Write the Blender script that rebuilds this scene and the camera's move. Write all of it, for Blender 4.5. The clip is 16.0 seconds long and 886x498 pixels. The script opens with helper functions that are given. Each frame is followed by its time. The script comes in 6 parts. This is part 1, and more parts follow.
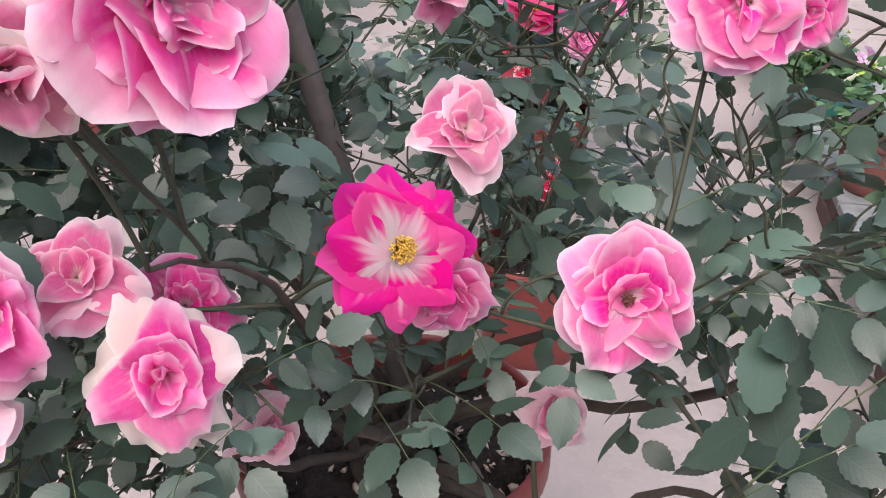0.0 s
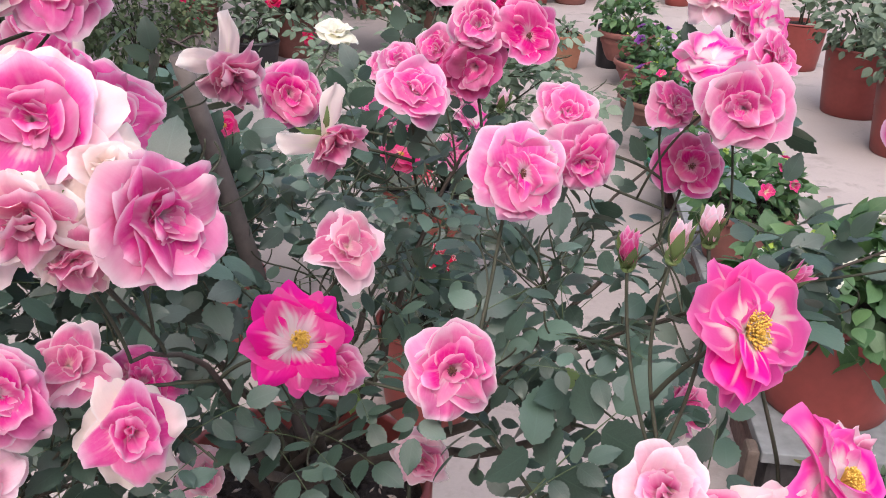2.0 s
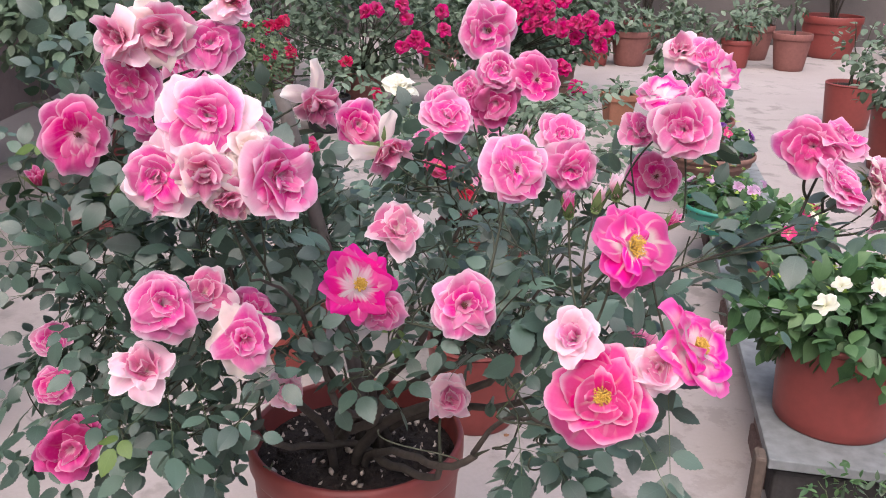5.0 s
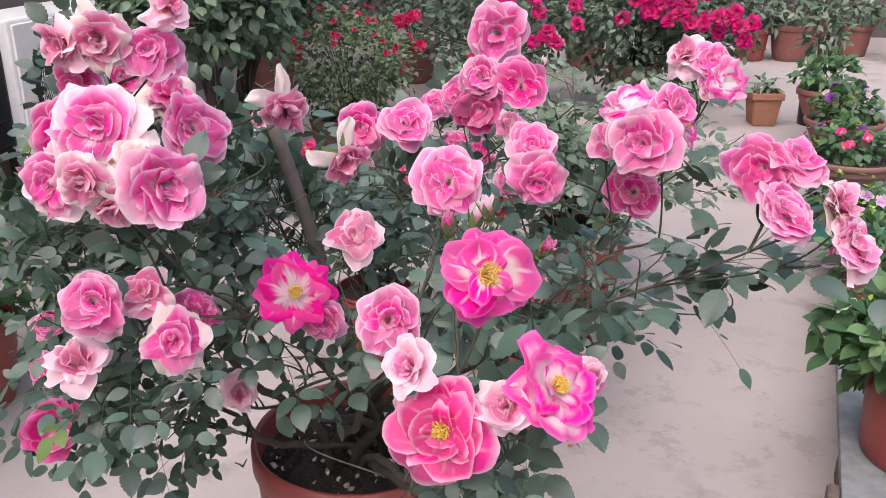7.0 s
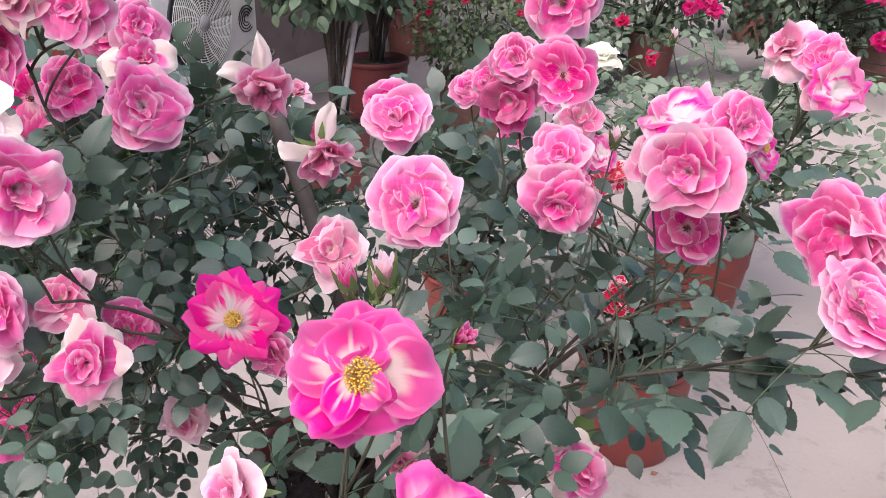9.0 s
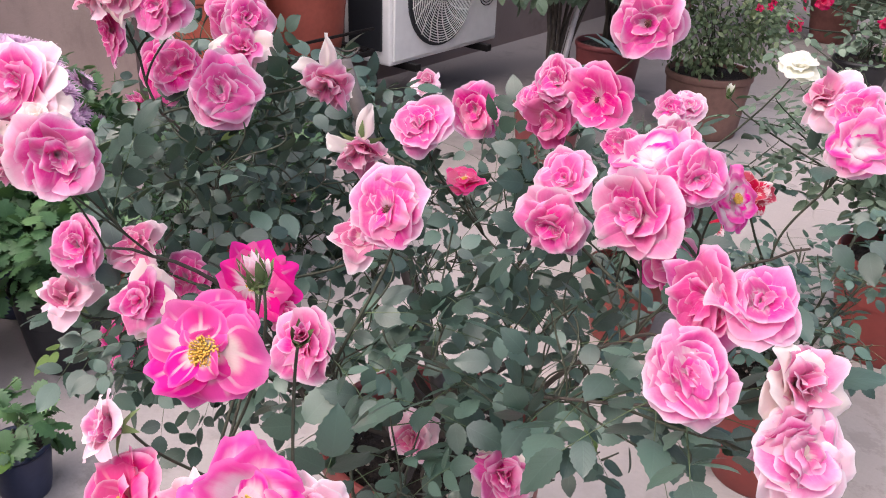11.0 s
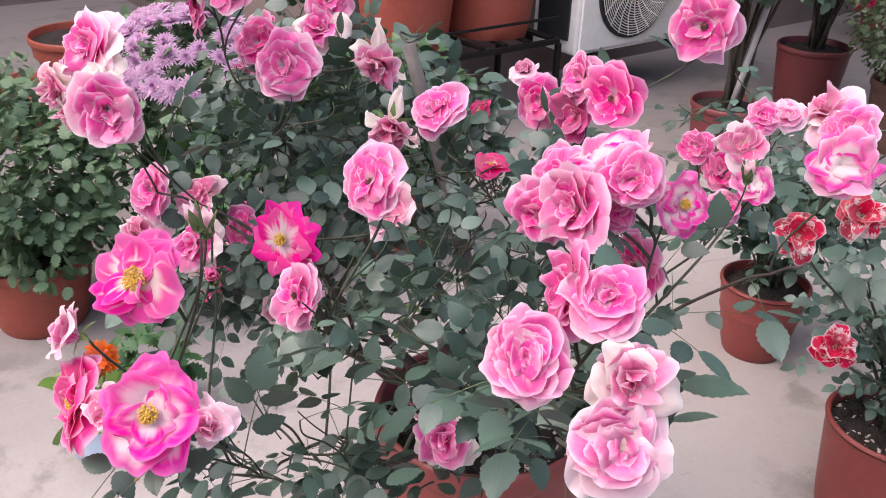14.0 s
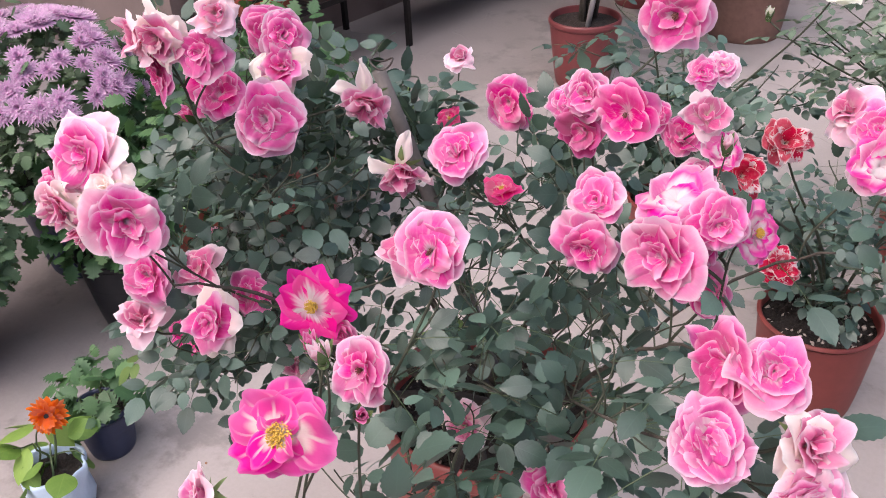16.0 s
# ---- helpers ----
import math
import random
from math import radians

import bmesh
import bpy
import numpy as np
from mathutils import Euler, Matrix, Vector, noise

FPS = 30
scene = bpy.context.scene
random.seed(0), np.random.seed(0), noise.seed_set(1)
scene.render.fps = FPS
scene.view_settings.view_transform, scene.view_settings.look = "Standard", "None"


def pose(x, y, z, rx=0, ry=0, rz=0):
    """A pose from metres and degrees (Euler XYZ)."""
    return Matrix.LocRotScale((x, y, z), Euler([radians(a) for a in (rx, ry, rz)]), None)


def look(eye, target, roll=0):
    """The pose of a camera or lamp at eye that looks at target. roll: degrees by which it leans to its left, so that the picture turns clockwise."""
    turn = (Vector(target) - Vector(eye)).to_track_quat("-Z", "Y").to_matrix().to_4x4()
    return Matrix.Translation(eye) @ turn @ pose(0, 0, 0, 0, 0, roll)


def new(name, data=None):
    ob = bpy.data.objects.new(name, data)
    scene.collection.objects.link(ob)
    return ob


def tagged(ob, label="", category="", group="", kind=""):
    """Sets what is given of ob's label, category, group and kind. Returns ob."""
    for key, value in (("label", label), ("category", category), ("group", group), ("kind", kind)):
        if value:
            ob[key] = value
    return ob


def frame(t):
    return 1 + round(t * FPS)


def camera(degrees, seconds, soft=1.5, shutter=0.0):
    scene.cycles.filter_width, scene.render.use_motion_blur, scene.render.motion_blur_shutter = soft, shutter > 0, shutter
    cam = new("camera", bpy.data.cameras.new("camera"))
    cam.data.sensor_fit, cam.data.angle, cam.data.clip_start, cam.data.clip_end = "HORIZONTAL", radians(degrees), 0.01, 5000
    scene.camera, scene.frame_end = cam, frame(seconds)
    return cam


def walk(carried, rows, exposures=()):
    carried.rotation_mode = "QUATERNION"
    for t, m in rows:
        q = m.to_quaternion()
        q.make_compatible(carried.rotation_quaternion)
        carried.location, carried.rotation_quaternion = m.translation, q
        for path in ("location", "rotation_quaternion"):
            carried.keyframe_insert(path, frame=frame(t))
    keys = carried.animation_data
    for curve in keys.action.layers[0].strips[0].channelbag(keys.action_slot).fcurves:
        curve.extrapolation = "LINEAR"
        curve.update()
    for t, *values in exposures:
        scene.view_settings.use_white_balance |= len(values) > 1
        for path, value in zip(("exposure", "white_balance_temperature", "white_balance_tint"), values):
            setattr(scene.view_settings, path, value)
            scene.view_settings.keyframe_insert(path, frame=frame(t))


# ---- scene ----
cam = camera(53.5, 16.0, soft=1.0)
METRES, EYE, TILT, LEAN, TURN = 2.0, 1.115, -28.5, 0.0, 0.0
ROWS = [
    (0.0, 0.0, 0.0, 0.0, 0.0, 0.0, -0.0),
    (0.5, -0.002, -0.0359, 0.002, -0.36, 1.53, 0.44),
    (1.0, -0.0135, -0.0635, 0.0057, -2.88, 3.08, 1.15),
    (1.5, -0.0144, -0.0849, 0.0109, -6.52, 3.45, 1.8),
    (2.0, 0.0107, -0.1035, 0.0094, -5.56, 4.02, 1.12),
    (2.5, 0.0322, -0.1255, 0.0033, -0.91, 4.39, -0.99),
    (3.0, 0.0526, -0.1474, -0.0069, 2.47, 4.7, -2.77),
    (5.5, 0.0171, -0.2444, -0.0478, -2.66, 8.14, -0.22),
    (6.0, 0.0405, -0.2448, -0.0485, -3.13, 7.94, -0.23),
    (6.5, 0.0883, -0.2302, -0.0365, 3.17, 7.65, -3.34),
    (7.0, 0.1357, -0.2181, -0.0271, 8.43, 6.93, -4.48),
    (7.5, 0.154, -0.2129, -0.0159, 13.19, 4.95, -5.16),
    (8.0, 0.1628, -0.1745, -0.0062, 16.36, 3.16, -6.89),
    (8.5, 0.1698, -0.1287, 0.0076, 17.68, 2.86, -9.07),
    (9.0, 0.1845, -0.1046, 0.026, 17.73, 3.0, -10.56),
    (11.5, 0.3045, -0.0894, 0.072, 36.08, -3.93, -19.65),
    (12.0, 0.3102, -0.1175, 0.0604, 33.27, -3.52, -17.5),
    (12.5, 0.3328, -0.1026, 0.0702, 35.31, -3.87, -20.1),
    (13.0, 0.3554, -0.0806, 0.0794, 41.94, -6.3, -22.77),
    (13.5, 0.3723, -0.0674, 0.0884, 46.65, -8.28, -23.78),
    (14.0, 0.3806, -0.0459, 0.103, 49.25, -9.45, -24.2),
    (14.5, 0.3769, -0.0477, 0.1223, 49.21, -10.85, -22.94),
    (15.0, 0.3694, -0.0528, 0.1362, 47.81, -11.7, -20.68),
    (15.5, 0.3344, -0.0779, 0.1376, 42.71, -11.59, -17.73),
    (16.0, 0.2893, -0.1138, 0.1295, 36.95, -10.62, -15.41),
]
walk(cam, [(t, pose(0, 0, EYE, TILT, LEAN, TURN) @ pose(METRES * x, METRES * y, METRES * z, 90 + pitch, roll, yaw)) for t, x, y, z, yaw, pitch, roll in ROWS], [(0.0, 1.12, 6300, 18), (1.5, 1.00, 6300, 18), (3.0, 0.99, 6300, 18), (5.5, 1.02, 6250, 18), (8.0, 1.05, 6300, 18), (9.0, 1.13, 6300, 19), (12.5, 1.16, 6300, 19), (14.5, 1.16, 6300, 19), (16.0, 1.05, 6300, 19)])

# ---- light ----
world = bpy.data.worlds.new("world")
scene.world = world
world.use_nodes = True
_wn = world.node_tree
_sky = _wn.nodes.new("ShaderNodeTexSky")
_sky.sky_type = "NISHITA"
_sky.sun_disc = False
_sky.sun_elevation = radians(52)
_sky.sun_rotation = radians(200)
_sky.air_density, _sky.dust_density, _sky.ozone_density = 1.0, 6.0, 1.0
_wn.links.new(_sky.outputs[0], _wn.nodes["Background"].inputs[0])
_wn.nodes["Background"].inputs[1].default_value = 0.12
sun = new("sun", bpy.data.lights.new("sun", "SUN"))
sun.data.energy = 1.7
sun.data.angle = radians(80)
sun.data.color = (1.0, 0.96, 0.9)
sun.matrix_world = look((0.5, -1.6, 5.0), (0, 0, 0))


# ---- materials ----
def material(name):
    m = bpy.data.materials.new(name)
    m.use_nodes = True
    nt = m.node_tree
    return m, nt, nt.nodes["Principled BSDF"]


def link(nt, a, b):
    nt.links.new(a, b)


def ramp(nt, fac, stops):
    n = nt.nodes.new("ShaderNodeValToRGB")
    while len(n.color_ramp.elements) < len(stops):
        n.color_ramp.elements.new(0.5)
    for e, (p, c) in zip(n.color_ramp.elements, stops):
        e.position, e.color = p, (*c, 1)
    link(nt, fac, n.inputs[0])
    return n.outputs[0]


def mixed(nt, fac, a, b, kind="MIX"):
    n = nt.nodes.new("ShaderNodeMix")
    n.data_type, n.blend_type = "RGBA", kind
    for i, v in ((0, fac), (6, a), (7, b)):
        if hasattr(v, "is_output"):
            link(nt, v, n.inputs[i])
        elif i == 0:
            n.inputs[0].default_value = v
        else:
            n.inputs[i].default_value = (*v, 1)
    return n.outputs[2]


def noisy(nt, scale, detail=4.0, rough=0.55, coords="Object"):
    tc = nt.nodes.new("ShaderNodeTexCoord")
    n = nt.nodes.new("ShaderNodeTexNoise")
    n.inputs["Scale"].default_value, n.inputs["Detail"].default_value, n.inputs["Roughness"].default_value = scale, detail, rough
    link(nt, tc.outputs[coords], n.inputs["Vector"])
    return n.outputs[0]


def maths(nt, op, a, b=0.0, c=0.0):
    n = nt.nodes.new("ShaderNodeMath")
    n.operation, n.use_clamp = op, False
    for i, v in enumerate((a, b, c)):
        if hasattr(v, "is_output"):
            link(nt, v, n.inputs[i])
        else:
            n.inputs[i].default_value = v
    return n.outputs[0]


def smooth(nt, v, lo, hi):
    n = nt.nodes.new("ShaderNodeMapRange")
    n.interpolation_type = "SMOOTHSTEP"
    n.inputs[1].default_value, n.inputs[2].default_value = lo, hi
    link(nt, v, n.inputs[0])
    return n.outputs[0]


def bumped(nt, bsdf, height, strength, distance):
    b = nt.nodes.new("ShaderNodeBump")
    b.inputs["Strength"].default_value, b.inputs["Distance"].default_value = strength, distance
    link(nt, height, b.inputs["Height"])
    link(nt, b.outputs[0], bsdf.inputs["Normal"])


def plain(name, colour, rough=0.6, metal=0.0, scale=30.0, amount=0.25, bump=0.2, spec=0.5, coarse=4.0):
    """A surface of one paint with grain and stains at two scales."""
    m, nt, p = material(name)
    dark = tuple(c * (1 - amount) for c in colour)
    light = tuple(min(1, c * (1 + amount * 0.7)) for c in colour)
    fine = noisy(nt, scale, 5)
    big = noisy(nt, coarse, 3)
    c1 = ramp(nt, fine, [(0.3, dark), (0.7, light)])
    c2 = ramp(nt, big, [(0.35, tuple(c * (1 - amount * 0.6) for c in colour)), (0.65, colour)])
    link(nt, mixed(nt, 0.5, c1, c2), p.inputs["Base Color"])
    p.inputs["Roughness"].default_value, p.inputs["Metallic"].default_value = rough, metal
    p.inputs["Specular IOR Level"].default_value = spec
    bumped(nt, p, fine, bump, 0.003)
    return m


def leaf_material(name, deep, light, rough=0.5, gloss=0.45, through_light=0.18):
    m, nt, p = material(name)
    geo = nt.nodes.new("ShaderNodeNewGeometry")
    att = nt.nodes.new("ShaderNodeAttribute")
    att.attribute_name = "leafuv"
    sep = nt.nodes.new("ShaderNodeSeparateXYZ")
    link(nt, att.outputs["Vector"], sep.inputs[0])
    info = nt.nodes.new("ShaderNodeObjectInfo")
    rnd = maths(nt, "FRACT", maths(nt, "ADD", geo.outputs["Random Per Island"], info.outputs["Random"]))
    base = ramp(nt, rnd, [(0.0, deep), (0.65, tuple(a * 0.75 + b * 0.25 for a, b in zip(deep, light))), (1.0, light)])
    # midrib and side veins
    v = maths(nt, "ABSOLUTE", sep.outputs[1])
    rib = smooth(nt, v, 0.07, 0.0)
    side = maths(nt, "SINE", maths(nt, "MULTIPLY", maths(nt, "SUBTRACT", sep.outputs[0], maths(nt, "MULTIPLY", v, 0.32)), 44.0))
    vein = maths(nt, "MULTIPLY", smooth(nt, side, 0.72, 1.0), 0.35)
    both = maths(nt, "MAXIMUM", rib, vein)
    col = mixed(nt, maths(nt, "MULTIPLY", both, 0.10), base, tuple(min(1, c * 1.7 + 0.01) for c in light))
    blot = smooth(nt, noisy(nt, 55, 3), 0.35, 0.7)
    col = mixed(nt, maths(nt, "MULTIPLY", blot, 0.14), col, tuple(c * 1.25 for c in light))
    link(nt, col, p.inputs["Base Color"])
    p.inputs["Roughness"].default_value = rough
    p.inputs["Specular IOR Level"].default_value = gloss
    h = maths(nt, "SUBTRACT", maths(nt, "MULTIPLY", side, 0.3), both)
    bumped(nt, p, h, 0.08, 0.0008)
    tr = nt.nodes.new("ShaderNodeBsdfTranslucent")
    link(nt, mixed(nt, 0.5, col, (0.15, 0.3, 0.05)), tr.inputs[0])
    mx = nt.nodes.new("ShaderNodeMixShader")
    mx.inputs[0].default_value = through_light
    link(nt, p.outputs[0], mx.inputs[1])
    link(nt, tr.outputs[0], mx.inputs[2])
    link(nt, mx.outputs[0], nt.nodes["Material Output"].inputs[0])
    return m


def petal_material(name, heart, body, rim, back, heart_end=0.45, rim_start=0.62, streak=0.16, streak_colour=None, stripes=0.0, ageing=0.0, veins=26.0, patchy=1.0, crisp=0.42, tone=1.0, midrib=0.35):
    """Petal pigment: heart at the base, body, a paler rim, and the tone that older petals fade to."""
    m, nt, p = material(name)
    att = nt.nodes.new("ShaderNodeAttribute")
    att.attribute_name = "petal"
    sep = nt.nodes.new("ShaderNodeSeparateXYZ")
    link(nt, att.outputs["Vector"], sep.inputs[0])
    s, v = sep.outputs[0], sep.outputs[1]
    geo = nt.nodes.new("ShaderNodeNewGeometry")
    info = nt.nodes.new("ShaderNodeObjectInfo")
    rnd = maths(nt, "FRACT", maths(nt, "ADD", geo.outputs["Random Per Island"], info.outputs["Random"]))
    nz = noisy(nt, 5.0, 4)
    shift = maths(nt, "MULTIPLY", maths(nt, "SUBTRACT", nz, 0.5), 0.5 * patchy)
    shift2 = maths(nt, "MULTIPLY", maths(nt, "SUBTRACT", rnd, 0.5), 0.3 * patchy)
    sv = maths(nt, "ADD", maths(nt, "ADD", s, shift), shift2)
    edge = maths(nt, "MAXIMUM", sv, maths(nt, "MULTIPLY", maths(nt, "ABSOLUTE", v), maths(nt, "ADD", sv, 0.12)))
    # fine veins that fan out from the base
    fan = maths(nt, "SINE", maths(nt, "MULTIPLY", maths(nt, "ADD", v, maths(nt, "MULTIPLY", nz, 0.25)), veins))
    # the heart runs further up the midrib and ends in streaks
    hv = maths(nt, "ADD", maths(nt, "ADD", sv, maths(nt, "MULTIPLY", fan, 0.05)), maths(nt, "MULTIPLY", maths(nt, "SUBTRACT", maths(nt, "ABSOLUTE", v), 0.35), 0.30))
    col = mixed(nt, smooth(nt, hv, heart_end * (0.5 if veins < 20 else 0.4), heart_end), heart, body)
    soft = mixed(nt, 0.45, body, rim)
    col = mixed(nt, smooth(nt, edge, rim_start, 1.0), col, soft)
    margin = maths(nt, "MAXIMUM", s, maths(nt, "MULTIPLY", maths(nt, "ABSOLUTE", v), smooth(nt, s, 0.1, 0.5)))
    col = mixed(nt, smooth(nt, maths(nt, "ADD", margin, maths(nt, "MULTIPLY", shift, 0.45)), 0.82 if crisp else 0.86, 1.03), col, rim)
    col = mixed(nt, maths(nt, "MULTIPLY", smooth(nt, margin, 0.90, 0.99), crisp), col, tuple(0.35 * c + 0.65 * w for c, w in zip(rim, (0.97, 0.90, 0.94))))
    fv = maths(nt, "MULTIPLY", smooth(nt, fan, 0.55 if veins > 20 else 0.82, 1.0), streak)
    fv = maths(nt, "MULTIPLY", fv, smooth(nt, s, 1.0, 0.3))
    col = mixed(nt, fv, col, streak_colour or tuple(c * 0.8 for c in body))
    hair = maths(nt, "SINE", maths(nt, "MULTIPLY", maths(nt, "ADD", v, maths(nt, "MULTIPLY", nz, 0.3)), 74.0))
    col = mixed(nt, maths(nt, "MULTIPLY", smooth(nt, hair, 0.2, 1.0), 0.05), col, tuple(c * 0.75 for c in body))
    mott = smooth(nt, noisy(nt, 16.0, 4, 0.6), 0.45, 0.68)
    col = mixed(nt, maths(nt, "MULTIPLY", mott, 0.10 * patchy), col, rim)
    if stripes:
        st = smooth(nt, maths(nt, "ADD", maths(nt, "MULTIPLY", fan, 0.03), noisy(nt, 4.5, 4, 0.6)), 0.54, 0.58)
        col = mixed(nt, maths(nt, "MULTIPLY", st, stripes), col, rim)
    else:
        mid = maths(nt, "MULTIPLY", smooth(nt, maths(nt, "ABSOLUTE", v), 0.09, 0.02), smooth(nt, s, 0.95, 0.5))
        col = mixed(nt, maths(nt, "MULTIPLY", mid, midrib), col, heart)
    faded = smooth(nt, maths(nt, "FRACT", maths(nt, "MULTIPLY", rnd, 3.7)), 0.45, 1.0)
    col = mixed(nt, maths(nt, "MULTIPLY", faded, 0.35), col, mixed(nt, smooth(nt, sv, 0.3, 1.0), back, tuple((a * 0.55 + b * 0.45) for a, b in zip(back, body))))
    old = maths(nt, "MULTIPLY", smooth(nt, maths(nt, "FRACT", maths(nt, "MULTIPLY", rnd, 7.31)), 0.72, 0.95), ageing)
    col = mixed(nt, maths(nt, "MULTIPLY", old, smooth(nt, edge, 0.2, 1.0)), col, (0.95, 0.87, 0.80))
    hsv = nt.nodes.new("ShaderNodeHueSaturation")
    link(nt, col, hsv.inputs["Color"])
    link(nt, maths(nt, "ADD", 0.76 * tone, maths(nt, "MULTIPLY", rnd, 0.18)), hsv.inputs["Value"])
    link(nt, maths(nt, "ADD", 0.9, maths(nt, "MULTIPLY", rnd, 0.18)), hsv.inputs["Saturation"])
    col = hsv.outputs[0]
    link(nt, col, p.inputs["Base Color"])
    p.inputs["Roughness"].default_value = 0.55
    p.inputs["Specular IOR Level"].default_value = 0.3
    p.inputs["Sheen Weight"].default_value = 0.08
    bumped(nt, p, maths(nt, "ADD", maths(nt, "MULTIPLY", fan, 0.07), maths(nt, "MULTIPLY", noisy(nt, 14.0, 3, 0.5), 1.2)), 0.30, 0.0022)
    tr = nt.nodes.new("ShaderNodeBsdfTranslucent")
    link(nt, col, tr.inputs[0])
    mx = nt.nodes.new("ShaderNodeMixShader")
    mx.inputs[0].default_value = 0.55
    link(nt, p.outputs[0], mx.inputs[1])
    link(nt, tr.outputs[0], mx.inputs[2])
    link(nt, mx.outputs[0], nt.nodes["Material Output"].inputs[0])
    return m


PETALS = {
    "double": petal_material("petal_pink", (0.94, 0.66, 0.76), (0.87, 0.060, 0.40), (0.94, 0.54, 0.75), (0.92, 0.47, 0.72), heart_end=0.50, rim_start=0.68, streak=0.2, streak_colour=(0.93, 0.36, 0.64), ageing=0.2),
    "blush": petal_material("petal_blush", (0.95, 0.78, 0.80), (0.89, 0.15, 0.48), (0.95, 0.70, 0.82), (0.94, 0.66, 0.81), heart_end=0.48, rim_start=0.60, streak=0.2, streak_colour=(0.95, 0.58, 0.79), ageing=0.25),
    "dusty": petal_material("petal_dusty_rose", (0.91, 0.62, 0.62), (0.80, 0.15, 0.38), (0.94, 0.64, 0.76), (0.95, 0.74, 0.78), heart_end=0.42, rim_start=0.66, streak=0.2, streak_colour=(0.91, 0.46, 0.60), ageing=0.5),
    "deep": petal_material("petal_deep_pink", (0.91, 0.50, 0.64), (0.82, 0.038, 0.33), (0.93, 0.42, 0.66), (0.91, 0.40, 0.63), heart_end=0.46, rim_start=0.70, streak=0.2, streak_colour=(0.90, 0.30, 0.56), ageing=0.2),
    "magenta": petal_material("petal_magenta", (0.72, 0.18, 0.34), (0.68, 0.040, 0.26), (0.86, 0.26, 0.54), (0.82, 0.32, 0.52), rim_start=0.8, crisp=0.0),
    "pale": petal_material("petal_pale", (0.93, 0.84, 0.72), (0.94, 0.58, 0.71), (0.97, 0.84, 0.89), (0.96, 0.86, 0.82), rim_start=0.55, ageing=0.5, tone=1.16),
    "cream": petal_material("petal_cream", (0.93, 0.88, 0.72), (0.93, 0.80, 0.76), (0.95, 0.91, 0.85), (0.95, 0.91, 0.80), streak=0.03, ageing=0.4, tone=1.16),
    "hot": petal_material("petal_hot_pink", (0.92, 0.84, 0.84), (0.93, 0.016, 0.36), (0.95, 0.035, 0.42), (0.88, 0.14, 0.44), heart_end=0.66, rim_start=0.8, streak=0.12, streak_colour=(0.9, 0.25, 0.5), patchy=0.3, crisp=0.0),
    "yellow": petal_material("petal_white_veined", (0.95, 0.89, 0.80), (0.90, 0.040, 0.40), (0.93, 0.15, 0.52), (0.92, 0.30, 0.58), heart_end=0.56, rim_start=0.9, streak=0.8, streak_colour=(0.96, 0.74, 0.84), veins=9.5, patchy=0.5, crisp=0.1, midrib=0.8),
    "hot2": petal_material("petal_white_hearted", (0.95, 0.87, 0.87), (0.89, 0.045, 0.42), (0.92, 0.20, 0.58), (0.92, 0.36, 0.64), heart_end=0.86, rim_start=0.88, streak=0.3, streak_colour=(0.94, 0.55, 0.72), veins=9.5, patchy=0.6, crisp=0.05),
    "vivid": petal_material("petal_vivid_pink", (0.92, 0.62, 0.50), (0.88, 0.032, 0.31), (0.94, 0.42, 0.64), (0.92, 0.30, 0.52), heart_end=0.40, rim_start=0.82, streak=0.35, streak_colour=(0.94, 0.55, 0.68), veins=9.5, patchy=0.7, midrib=0.5),
    "red": petal_material("petal_red", (0.93, 0.76, 0.55), (0.86, 0.04, 0.25), (0.90, 0.16, 0.42), (0.85, 0.4, 0.5), heart_end=0.4, rim_start=0.85, crisp=0.0),
    "varieg": petal_material("petal_striped", (0.85, 0.7, 0.6), (0.70, 0.010, 0.075), (0.90, 0.78, 0.79), (0.6, 0.1, 0.14), heart_end=0.2, rim_start=1.0, stripes=0.9, crisp=0.0),
    "white": petal_material("petal_white", (0.86, 0.84, 0.62), (0.86, 0.85, 0.74), (0.88, 0.87, 0.8), (0.85, 0.84, 0.7), streak=0.1, tone=1.16),
    "crimson": petal_material("petal_crimson", (0.6, 0.02, 0.08), (0.68, 0.012, 0.11), (0.76, 0.03, 0.18), (0.6, 0.03, 0.11), rim_start=0.85, crisp=0.0),
    "cerise": petal_material("petal_cerise", (0.6, 0.03, 0.15), (0.72, 0.014, 0.21), (0.80, 0.04, 0.30), (0.66, 0.06, 0.24), rim_start=0.85, crisp=0.0),
    "purple": petal_material("petal_lilac", (0.80, 0.46, 0.72), (0.82, 0.50, 0.76), (0.92, 0.70, 0.86), (0.88, 0.64, 0.82), streak=0.1),
    "violet": petal_material("petal_violet", (0.2, 0.03, 0.3), (0.24, 0.04, 0.38), (0.45, 0.2, 0.5), (0.3, 0.1, 0.4), streak=0.1, crisp=0.0),
    "orange": petal_material("petal_orange", (0.75, 0.10, 0.01), (0.82, 0.13, 0.01), (0.88, 0.22, 0.02), (0.7, 0.15, 0.03), streak=0.1, crisp=0.0),
}
LEAF_ROSE = leaf_material("rose_leaf", (0.020, 0.041, 0.031), (0.072, 0.126, 0.094), 0.44, 0.6, 0.07)
LEAF_YOUNG = leaf_material("young_leaf", (0.075, 0.13, 0.035), (0.15, 0.22, 0.06), 0.5, 0.4, 0.25)
LEAF_DUST = leaf_material("dusty_leaf", (0.065, 0.105, 0.07), (0.17, 0.22, 0.16), 0.6, 0.35, 0.12)
LEAF_FERN = leaf_material("chrysanthemum_leaf", (0.06, 0.11, 0.055), (0.13, 0.20, 0.11), 0.55, 0.4, 0.15)
